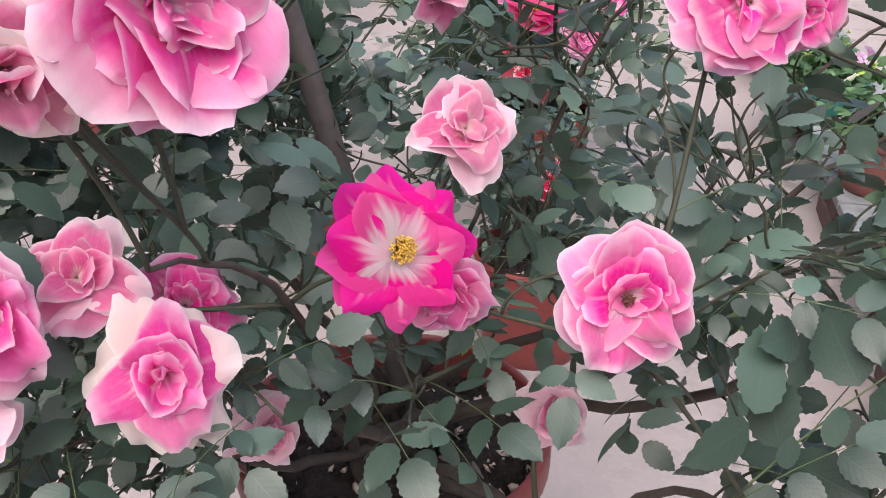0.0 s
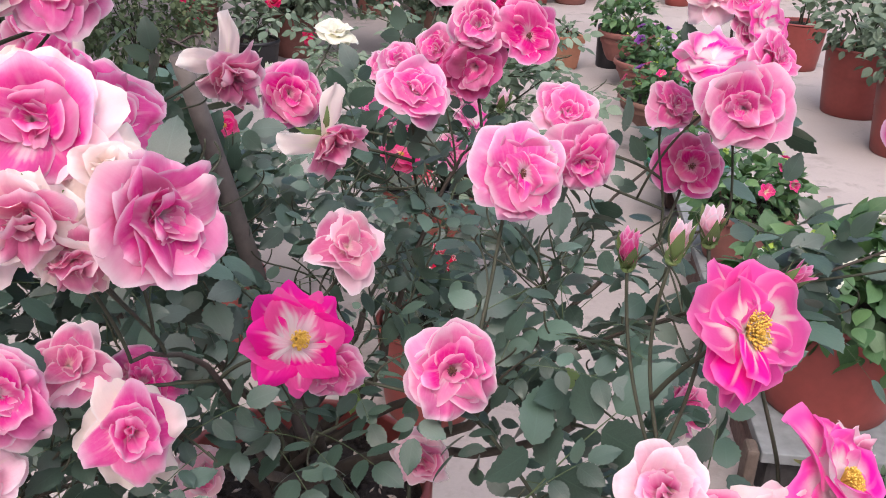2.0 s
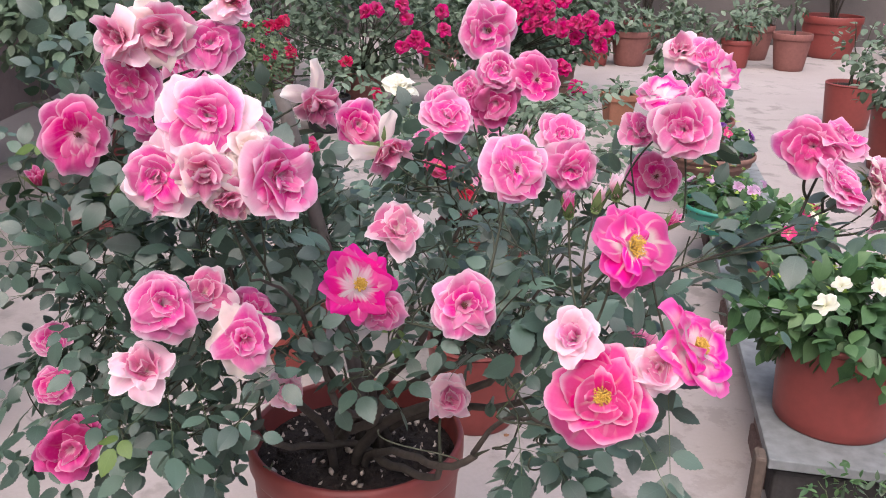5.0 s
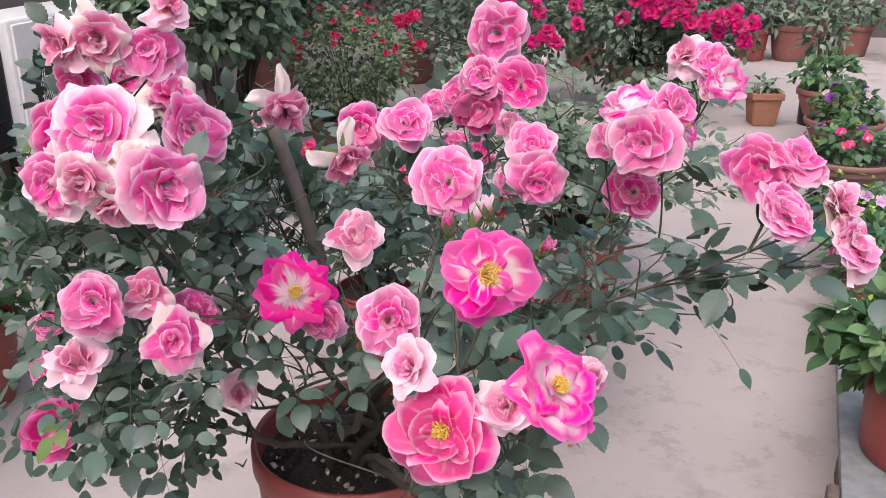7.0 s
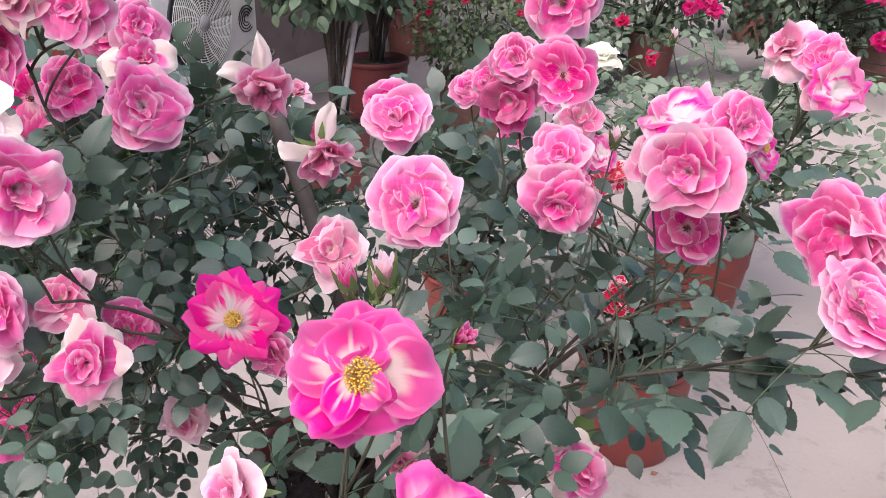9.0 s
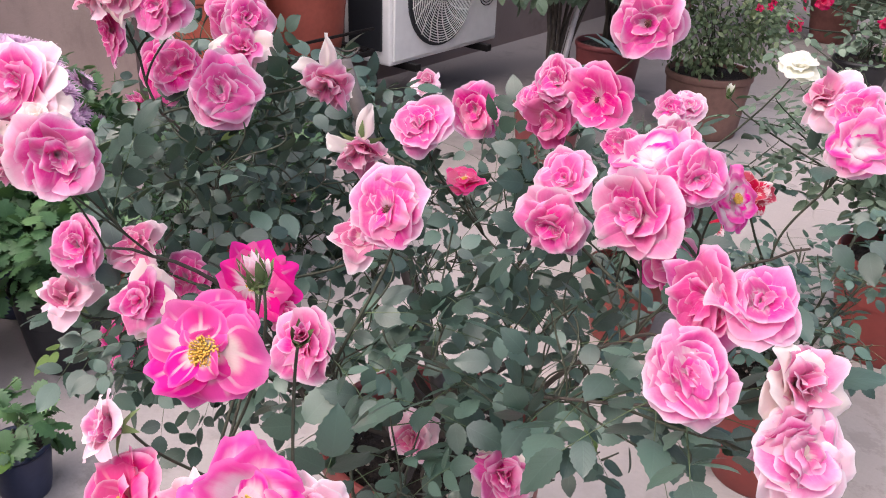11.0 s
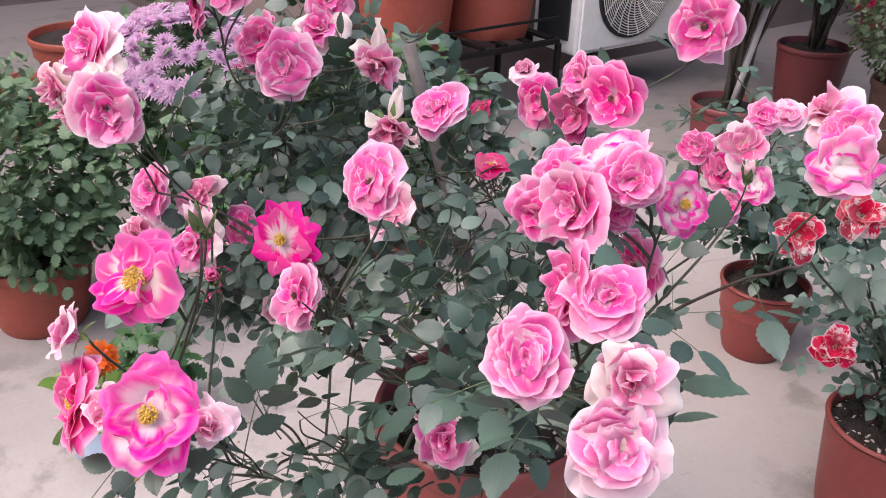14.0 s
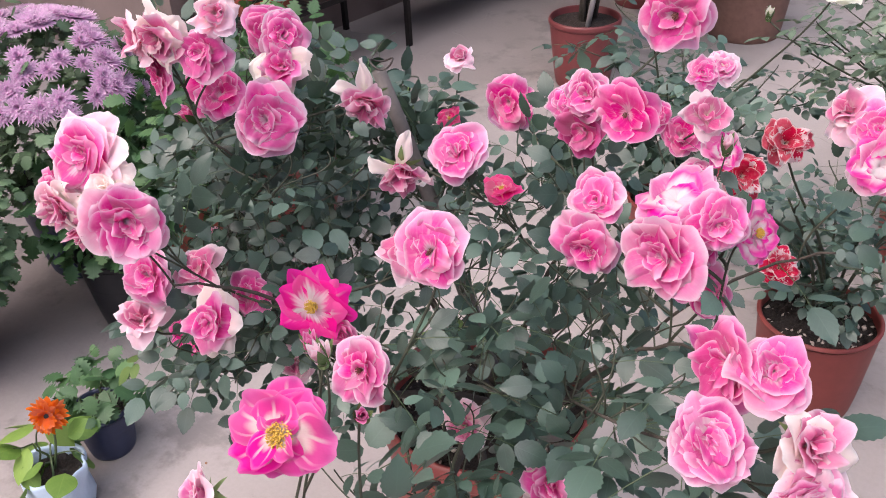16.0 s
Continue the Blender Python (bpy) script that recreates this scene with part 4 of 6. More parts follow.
bloom('hot2', 0.373, 0.551, 1.056, -22, 27, 0.052)
bloom('double', 0.296, 0.556, 1.032, -66, 45, 0.058)
bloom('pale', 0.386, 0.724, 1.101, -115, 48, 0.066)
bloom('double', 0.413, 0.702, 1.100, -87, 44, 0.061)
bloom('whitecore', 0.428, 0.676, 1.081, -63, 22, 0.061)
bloom('double', 0.421, 0.697, 1.072, -62, 40, 0.056)
bloom('deep', 0.428, 0.380, 1.058, -124, 16, 0.067)
bloom('double', 0.456, 0.382, 1.064, -57, 63, 0.064)
bloom('doublebig', 0.439, 0.333, 1.032, -52, 43, 0.066)
bloom('faded', 0.487, 0.372, 1.028, -30, 30, 0.066)
bloom('palefull', 0.502, 0.350, 0.999, -41, 30, 0.066)
bloom('double', 0.491, 0.352, 1.006, -35, -5, 0.053)
bloom('hot', -0.024, 0.400, 0.898, -62, 22, 0.090)
bloom('double', -0.001, 0.419, 0.860, -88, -5, 0.069)
bloom('open', 0.087, 0.360, 0.893, -87, 24, 0.080)
bloom('yellow', 0.205, 0.176, 1.026, -58, 30, 0.080)
bloom('cup', 0.160, 0.137, 0.969, -109, 35, 0.052)
bloom('hotdouble', 0.181, 0.127, 0.925, -98, 23, 0.082)
bloom('pale', 0.224, 0.140, 0.938, -96, 53, 0.053)
bloom('hot2', 0.258, 0.155, 0.950, -40, 42, 0.082)
bloom('pale', 0.280, 0.189, 0.942, -47, 30, 0.041)
bloom('double', -0.207, 0.324, 0.904, -79, 24, 0.080)
bloom('creampink', -0.178, 0.367, 0.899, -73, 48, 0.063)
bloom('cream', -0.136, 0.345, 0.859, -71, 33, 0.076)
bloom('deep', -0.138, 0.402, 0.864, -66, 33, 0.056)
bloom('pale', -0.227, 0.313, 0.838, -75, 57, 0.074)
bloom('pale', -0.111, 0.432, 0.754, -61, 16, 0.057)
bloom('magenta', -0.373, 0.451, 0.661, -74, 14, 0.084)
bloom('bud', -0.308, 0.547, 0.604, -73, 14, 0.036)
bloom('double', -0.414, 0.532, 0.761, -84, 44, 0.058)
bloom('deep', -0.406, 0.508, 0.710, -85, 35, 0.054)
bloom('pale', 0.081, 0.523, 0.694, -80, 24, 0.069)
bloom('cream', 0.277, 0.398, 0.829, -42, 27, 0.061)
bloom('double', 0.062, 1.135, 0.930, -60, 40, 0.060)
bloom('palefull', 0.070, 1.185, 0.924, -50, 44, 0.058)
bloom('creampink', 0.148, 0.965, 0.950, -58, 40, 0.066)
bloom('deep', 0.092, 1.010, 0.885, -60, 34, 0.062)
bloom('deep', 0.052, 1.000, 0.908, -72, 36, 0.052)
bloom('whitecore', 0.178, 0.960, 0.905, -48, 36, 0.058)
bloom('double', 0.150, 0.945, 0.862, -62, 30, 0.060)
bloom('budpale', 0.205, 0.900, 0.935, -60, 70, 0.034)
bloom('bud', 0.167, 0.244, 1.029, -114, 75, 0.025)
bloom('budpale', 0.201, 0.223, 1.052, -120, 74, 0.025)
bloom('bud', 0.240, 0.216, 1.028, -31, 53, 0.022)
bloom('budpale', 0.187, 0.233, 1.038, -8, 78, 0.026)


rng = np.random.RandomState(11)
leaf_mats, stalks, young_mats = [], [], []


def leafy(pts, first, last, step, size, out=0.5, young=0.0, pairs=2):
    """Compound leaves along a cane."""
    turn = rng.uniform(0, 6.28)
    acc = 0.0
    total = sum((pts[i + 1] - pts[i]).length for i in range(len(pts) - 1))
    run = 0.0
    for i in range(len(pts) - 1):
        seg = pts[i + 1] - pts[i]
        run += seg.length
        acc += seg.length
        s = run / total
        if acc >= step and first <= s <= last:
            acc = rng.uniform(-0.3, 0.1) * step
            turn += 2.4 + rng.uniform(-0.4, 0.4)
            d = seg.normalized()
            a = d.cross(Vector((0.2, 0.1, 1))).normalized()
            b = d.cross(a)
            away = pts[i + 1] - Vector((0.0, 0.72, 0.75))
            if away.length > 0:
                away.normalize()
            along = a * math.cos(turn) + b * math.sin(turn) + d * 0.35 + away * out + Vector((0, 0, 0.1))
            if pts[i + 1].z < 0.80:
                along += Vector((0, -0.15, -0.9))
            m, st = compound_leaf(rng, pts[i + 1], along, size * rng.uniform(0.75, 1.2), pairs if rng.rand() < 0.75 else 1)
            (young_mats if rng.rand() < young else leaf_mats).extend(m)
            stalks.append(st)


def bezier(a, c1, c2, b, n=16):
    return [a * (1 - t) ** 3 + c1 * 3 * t * (1 - t) ** 2 + c2 * 3 * t * t * (1 - t) + b * t ** 3 for t in [i / (n - 1) for i in range(n)]]


# main canes fork from the stool, then run to the blooms of their side
HEADS = [(-0.22, 0.42, 0.98), (-0.10, 0.32, 0.92), (-0.26, 0.50, 0.72), (-0.05, 0.55, 0.90), (0.05, 0.48, 0.82), (0.12, 0.64, 0.92),
         (0.20, 0.28, 0.82), (0.30, 0.52, 0.90), (0.40, 0.44, 0.88), (0.36, 0.66, 0.92), (-0.20, 0.66, 0.92), (0.15, 0.45, 0.66), (0.10, 0.98, 0.80)]
nodes, thick_lines, thin_lines = [], [], []
for i, hd in enumerate(HEADS):
    hd = Vector(hd)
    start = BASE + Vector((rng.uniform(-0.05, 0.05), rng.uniform(-0.04, 0.04), 0))
    node = start.lerp(hd, 0.62) + Vector((0, 0, -0.02))
    c1 = start + Vector(((node.x - start.x) * 0.1, (node.y - start.y) * 0.1, (node.z - start.z) * 0.55))
    c2 = node - (hd - node) * 0.25 - Vector((0, 0, 0.05))
    pts = bezier(start, c1, c2, node, 12)
    thick_lines.append(([p + Vector(rng.uniform(-0.003, 0.003, 3)) for p in pts], rng.uniform(0.006, 0.0105), 0.0045))
    leafy(pts, 0.55, 1.0, 0.05, 0.028)
    nodes.append((node, hd))
# side canes carry the outer clusters
for i, end in ((7, (0.355, 0.535, 0.93)), (6, (0.19, 0.26, 0.79)), (1, (-0.115, 0.30, 0.945)), (0, (-0.215, 0.44, 1.02)), (5, (0.15, 0.68, 0.97)), (2, (-0.17, 0.47, 0.73)), (2, (-0.345, 0.50, 0.63)), (9, (0.405, 0.70, 0.97))):
    node, end = nodes[i][0], Vector(end)
    pts = bezier(node, node.lerp(end, 0.3) + Vector((0, 0.02, 0.05)), node.lerp(end, 0.7) + Vector((0, 0.03, 0.03)), end, 12)
    thick_lines.append(([p + Vector(rng.uniform(-0.002, 0.002, 3)) for p in pts], 0.0024 if i == 9 else 0.0036, 0.0012))
    leafy(pts, 0.2, 1.0, 0.04, 0.032)
start = nodes[7][0]
SIDE = bezier(start, Vector((0.24, 0.50, 0.86)), Vector((0.31, 0.41, 0.90)), Vector((0.445, 0.372, 0.995)), 19)
thick_lines.append((SIDE, 0.0020, 0.0010))
# every bloom stem springs from the nearest wood below it
wood = [(p, min(0.0045, r1)) for pts, r0, r1 in thick_lines for p in pts[5:]]


def crosses(pts):
    """How many points of a stem lie right before a bloom's face."""
    hits = 0
    for P, n, size in BLOOMS:
        for p in pts[:-3]:
            d = p - P
            f = d.dot(n)
            if 0.004 < f < 0.16 and (d - n * f).length < size * 0.5 + 0.1 * f:
                hits += 1
    return hits


def fork(P, drop=0.05):
    def cost(q):
        d = P - q[0]
        return d.length + max(0.0, drop - d.z) * (3 if drop < 0.1 else 9) + max(0.0, 0.075 - d.length) * 3
    return sorted(wood, key=cost)


def grow(P, lead, r_end, leaf_from, leaf_to, step, size, young=0.0, drop=0.05, needed=True):
    best = None
    ranked = fork(P, drop)
    for q, r in ranked[:18:3]:
        reach = (P - q).length
        c1 = q + Vector(((P.x - q.x) * 0.3, (P.y - q.y) * 0.3, max((P.z - q.z) * 0.3, 0.0) + 0.01)) + Vector(rng.uniform(-0.015, 0.015, 3))
        c2 = P + lead * min(0.09, reach * 0.36) + Vector(rng.uniform(-0.01, 0.01, 3))
        pts = bezier(q, c1, c2, P, 18)
        h = crosses(pts)
        score = h * 0.003 + reach
        if best is None or score < best[0]:
            best = (score, pts, r, h)
    score, pts, r, h = best
    if not needed and (h or (pts[-1] - pts[0]).length > 0.17):
        return
    r0 = max(r_end * 1.25, min(r * 0.75, 0.0028))
    thin_lines.append((pts, r0, r_end))
    wood.extend((p, r0 + (r_end - r0) * i / 17) for i, p in enumerate(pts) if 2 < i < 13)
    leafy(pts, leaf_from, leaf_to, step, size, young=young)


for P, n, size in sorted(BLOOMS, key=lambda q: (q[0] - fork(q[0])[0][0]).length):
    grow(P - n * size * 0.14, (-n * 0.6 + Vector((0, 0, -0.8))).normalized(), 0.0013 if size > 0.06 else 0.0010, 0.1, 0.84 if size > 0.06 else 0.5, 0.030, 0.030, drop=0.05 if size > 0.06 else 0.12)
# leafy shoots without blooms
SHOOTS = [(0.21, 0.33, 0.80), (0.25, 0.30, 0.86), (0.26, 0.36, 0.76), (0.30, 0.34, 0.80),
          (-0.36, 0.44, 0.92), (-0.40, 0.50, 0.84), (-0.38, 0.52, 0.72), (-0.33, 0.47, 0.64), (-0.27, 0.46, 0.62), (-0.20, 0.48, 0.64), (-0.23, 0.53, 0.68), (-0.19, 0.52, 0.66), (-0.25, 0.56, 0.70), (-0.30, 0.40, 0.76),
          (-0.42, 0.55, 0.92), (-0.36, 0.58, 0.80), (-0.40, 0.46, 0.66), (0.02, 0.62, 0.78), (0.30, 0.45, 0.76), (0.22, 0.52, 0.72), (0.33, 0.62, 0.78), (0.18, 0.50, 0.76), (0.25, 0.42, 0.72)]
SHOOTS += [(-0.41, 0.60, 1.06), (-0.44, 0.66, 1.02), (-0.38, 0.55, 1.03), (-0.46, 0.63, 0.98), (-0.43, 0.60, 0.93), (-0.36, 0.57, 0.97), (-0.40, 0.66, 1.10), (-0.44, 0.58, 0.88), (-0.34, 0.62, 1.05), (-0.30, 0.66, 1.04), (-0.48, 0.64, 0.92), (-0.37, 0.68, 1.12)]
SHOOTS += [(rng.uniform(-0.46, -0.27), rng.uniform(0.48, 0.68), rng.uniform(0.60, 0.92)) for k in range(46)]
SHOOTS += [(rng.uniform(-0.33, -0.12), rng.uniform(0.44, 0.56), rng.uniform(0.61, 0.74)) for k in range(13)]
SHOOTS += [(rng.uniform(-0.32, -0.06), rng.uniform(0.42, 0.62), rng.uniform(0.95, 1.05)) for k in range(26)]
SHOOTS += [(rng.uniform(-0.32, -0.08), rng.uniform(0.66, 0.80), rng.uniform(0.84, 1.02)) for k in range(36)]
SHOOTS += [(rng.uniform(0.10, 0.24), rng.uniform(0.20, 0.30), rng.uniform(0.79, 0.88)) for k in range(8)]
SHOOTS += [(rng.uniform(0.24, 0.44), rng.uniform(0.40, 0.50), rng.uniform(0.86, 0.96)) for k in range(12)]
SHOOTS += [(rng.uniform(0.12, 0.30), rng.uniform(0.30, 0.42), rng.uniform(0.72, 0.86)) for k in range(10)]
for k in range(230):
    a = rng.uniform(0, 6.28)
    q = math.sqrt(rng.uniform(0.02, 1))
    SHOOTS.append((-0.05 + 0.37 * q * math.cos(a), 0.56 + 0.27 * q * math.sin(a), rng.uniform(0.78, 1.01) - 0.07 * q * q))
BROAD = [(0.27, 0.36, 0.87), (0.32, 0.38, 0.84), (0.22, 0.33, 0.83), (0.18, 0.28, 0.84), (0.36, 0.42, 0.90), (-0.22, 0.44, 0.95), (-0.30, 0.50, 0.90), (0.12, 0.30, 0.80)]
for sh in BROAD:
    grow(Vector(sh), Vector((rng.uniform(-0.5, 0.5), rng.uniform(-0.3, 0.6), -0.6)).normalized(), 0.0011, 0.4, 1.0, 0.03, 0.042, needed=False)
for sh in SHOOTS:
    P = Vector(sh)
    grow(P, Vector((rng.uniform(-0.5, 0.5), rng.uniform(-0.3, 0.6), -0.6)).normalized(), 0.0008, 0.2, 1.0, 0.024, 0.0275, young=0.008, needed=False)


STAKE_FOOT, STAKE_TOP, STAKE_FACE = Vector((-0.02, 0.765, 0.40)), Vector((-0.136, 0.640, 1.056)), Vector((0.42, -0.88, 0.22)).normalized()


def keeps(m):
    """Whether a leaf may stand there: not before a bloom's face, nor in the open space over the pot."""
    p = m.translation
    low = 0.59 if p.x < -0.175 else (0.75 if p.x < 0.1 else (0.70 if p.x < 0.25 else 0.82))
    if 0.2 < p.x < 0.32 and p.y > 0.42 and (p.x * 977.0) % 1 < 0.6:
        return False
    if p.x > 0.33 and (p.x * 977.0) % 1 < 0.35:
        return False
    if p.z < low or (p.y < 0.3 and p.z < 0.76):
        return False
    # the upper part of the prop stays clear on its open side
    if p.z > 0.84:
        d = p - STAKE_FOOT.lerp(STAKE_TOP, (p.z - STAKE_FOOT.z) / (STAKE_TOP.z - STAKE_FOOT.z))
        f = d.dot(STAKE_FACE)
        if -0.01 < f < 0.28 and (d - STAKE_FACE * f).xy.length < 0.032 + 0.06 * f:
            return False
    for P, n, size in BLOOMS:
        d = p - P
        f = d.dot(n)
        if -0.02 < f < 0.26 and (d - n * f).length < size * 0.52 + 0.12 * f:
            return False
    for P, n, size in OPEN_FACES:
        d = p - P
        f = d.dot(n)
        if 0.0 < f < 0.3 and (d - n * f).length < size * 0.55 + 0.45 * f:
            return False
    return True


leaf_mats = [m for m in leaf_mats if keeps(m)]
def open_before(p):
    """Whether a point leaves every bloom's face free."""
    for P, n, size in BLOOMS:
        d = p - P
        f = d.dot(n)
        if -0.02 < f < 0.2 and (d - n * f).length < size * 0.5 + 0.08 * f:
            return False
    return True


# the long side branch with its large hanging leaves
side_stalks = []
for k in range(2, 18):
    p, d = SIDE[k], (SIDE[k + 1] - SIDE[k - 1]).normalized()
    for s in (-1, 1):
        if rng.rand() < 0.45:
            continue
        out = Vector((d.y * s, -d.x * s, 0)) * 0.6 + d * 0.6 + Vector((0, 0, rng.uniform(-0.25, 0.3)))
        m, st = compound_leaf(rng, p, out, rng.uniform(0.028, 0.038), 1 if rng.rand() < 0.6 else 2)
        if all(open_before(q.translation) for q in m):
            leaf_mats.extend(m)
            side_stalks.append(st)
young_mats = [m for m in young_mats if keeps(m)]
for line in thick_lines:
    child("cane", tubes("cane", [line], TRUNK, 9), bush, label="brown woody cane")
for line in thin_lines:
    pts = list(line[0])
    if min((pts[-1] - P).length for P, n, size in BLOOMS) > 0.06:
        # bare tips of hanging shoots are cut back to their leaves
        while len(pts) > 5 and pts[-1].z < (0.66 if pts[-1].x < -0.2 else 0.76 if pts[-1].x < 0.2 else 0.82):
            pts.pop()
    line = (pts,) + tuple(line[1:])
    child("stem", tubes("stem", [line], CANE, 6), bush)
tagged(child("leaf_stalk", tubes("leaf_stalk", [q for q in stalks if keeps(Matrix.Translation(q[0][-1])) and keeps(Matrix.Translation(q[0][2]))] + side_stalks, GREENSTEM, 4), bush), kind="stuff")
LEAFLET_MESH = leaf_mesh("leaflet", LEAFLET, LEAF_ROSE)
near = sorted(leaf_mats, key=lambda m: m.translation.y)[:300]
near_set = {id(m) for m in near}
for m in near:
    child("leaflet", LEAFLET_MESH, bush, m)
tagged(child("leaves", batch("leaves", LEAFLET[0], LEAFLET[1], [m for m in leaf_mats if id(m) not in near_set], LEAF_ROSE, "leafuv", LEAFLET[2]), bush, label="dull dark green serrated rose leaves"), kind="stuff")
if young_mats:
    tagged(child("young_leaves", batch("young_leaves", LEAFLET[0], LEAFLET[1], young_mats, LEAF_YOUNG, "leafuv", LEAFLET[2]), bush, label="yellow-green young leaves"), kind="stuff")

# the stick that props the bush, with a wire loop at its head
stake = thing("plant_stake", *STAKE_FOOT, "weathered wooden stick propping the rose bush in its pot", "stake")
top = STAKE_TOP - STAKE_FOOT
child("stick", tubes("stick", [(curve_points((0, 0, 0), top, (0.006, 0.004, 0), 10), 0.0130, 0.0088)], BAMBOO, 12), stake)
loop = [top + Vector((0.014 * math.cos(a) + 0.006, 0.014 * math.sin(a), 0.012 + 0.004 * math.sin(2 * a))) for a in [i * 2 * math.pi / 16 for i in range(17)]]
child("wire_loop", tubes("wire_loop", [(loop, 0.0012, 0.0012)], WIRE, 6), stake)


# ---- other plants ----
def leaf_cloud(rs, centre, radii, n, size, shape, mat, name="leaves", shell=0.35, droop=0.2):
    mats = []
    for i in range(n):
        v = Vector(rs.normal(0, 1, 3)).normalized()
        q = (shell + (1 - shell) * rs.uniform(0, 1)) ** 0.6
        k = 1 + 0.22 * math.sin(5 * v.x + 3 * v.z + centre[0] * 9) * math.cos(4 * v.y)
        p = Vector((centre[0] + v.x * radii[0] * q * k, centre[1] + v.y * radii[1] * q * k, centre[2] + v.z * radii[2] * q * k))
        along = v * 0.7 + Vector(rs.uniform(-0.8, 0.8, 3)) + Vector((0, 0, -droop))
        mats.append(frame_at(p, along, Vector((rs.uniform(-0.6, 0.6), rs.uniform(-0.8, 0.4), 1)), size * rs.uniform(0.6, 1.25)))
    return batch(name, shape[0], shape[1], mats, mat, "leafuv", shape[2])


def plant(name, label, category, x, y, z, centre_h, radii, n, size, shape, mat, seed, stems=7, stem_r=0.004, flowers=(), stem_mat=None, group=""):
    """A potted plant: stems from the soil, a crown of leaves, and flowers (style, count, size, low, high)."""
    rs = np.random.RandomState(seed)
    ob = thing(name, x, y, z, label, category, group)
    lines = []
    for k in range(stems):
        a = rs.uniform(0, 6.28)
        q = rs.uniform(0.3, 0.95)
        e = Vector((radii[0] * q * math.cos(a), radii[1] * q * math.sin(a), centre_h + radii[2] * rs.uniform(-0.2, 0.8)))
        s = Vector((rs.uniform(-0.03, 0.03), rs.uniform(-0.03, 0.03), -0.01))
        lines.append((curve_points(s, e, (-e.x * 0.15, -e.y * 0.15, 0.03), 8, 0.006, rs), stem_r, stem_r * 0.4))
    for line in lines:
        child("stem", tubes("stem", [line], stem_mat or CANE, 6), ob)
    tagged(child("leaves", leaf_cloud(rs, (0, 0, centre_h), radii, n, size, shape, mat), ob), kind="stuff")
    for style, cnt, fs, lo, hi in flowers:
        for k in range(cnt):
            a = rs.uniform(0, 6.28)
            el = rs.uniform(lo, hi)
            v = Vector((math.cos(a) * math.cos(el), math.sin(a) * math.cos(el), math.sin(el)))
            if v.y > 0.5:
                v.y *= -1
            p = Vector((v.x * radii[0], v.y * radii[1], centre_h + v.z * radii[2])) * 1.0
            if style in STYLES or style.startswith("bud"):
                bloom_at(style, p, math.degrees(math.atan2(v.y, v.x)), rs.uniform(10, 60), fs * rs.uniform(0.8, 1.2), ob)
            else:
                child("flower_head", FLOWERS[style], ob, frame_at(p, v.cross(Vector((0.1, 0.2, 1))), v + Vector((0, -0.3, 0.5)), fs * rs.uniform(0.8, 1.2)))
    return ob


def rays(name, n, rows, mat, width=0.12):
    """A daisy-like flower head with many narrow petals, 1 across."""
    return whorls(name, [(n, 0.5 - 0.09 * k, width, 88 - 18 * k, 92 - 24 * k, 0.1, -6, 0.0, 0.03, 1.0) for k in range(rows)], mat, 5 + n)


def trumpet(name, mat):
    return whorls(name, [(5, 0.55, 0.5, 25, 100, 0.3, 8, 0.03, 0.05, 0)], mat, 21)


FLOWERS = {
    "chrysanthemum": rays("flower_head", 18, 4, PETALS["purple"]),
    "gerbera": rays("flower_head", 20, 3, PETALS["orange"], 0.22),
    "small_red": whorls("flower_head", [(6, 0.5, 0.4, 60, 95, 0.3, 10, 0, 0.08, 0), (5, 0.36, 0.3, 25, 60, 0.4, 10, 0, 0.08, 0)], PETALS["crimson"], 31),
    "petunia_white": trumpet("flower_head", PETALS["white"]),
    "petunia_violet": trumpet("flower_head", PETALS["violet"]),
    "petunia_lilac": trumpet("flower_head", PETALS["purple"]),
    "petunia_red": trumpet("flower_head", PETALS["red"]),
}

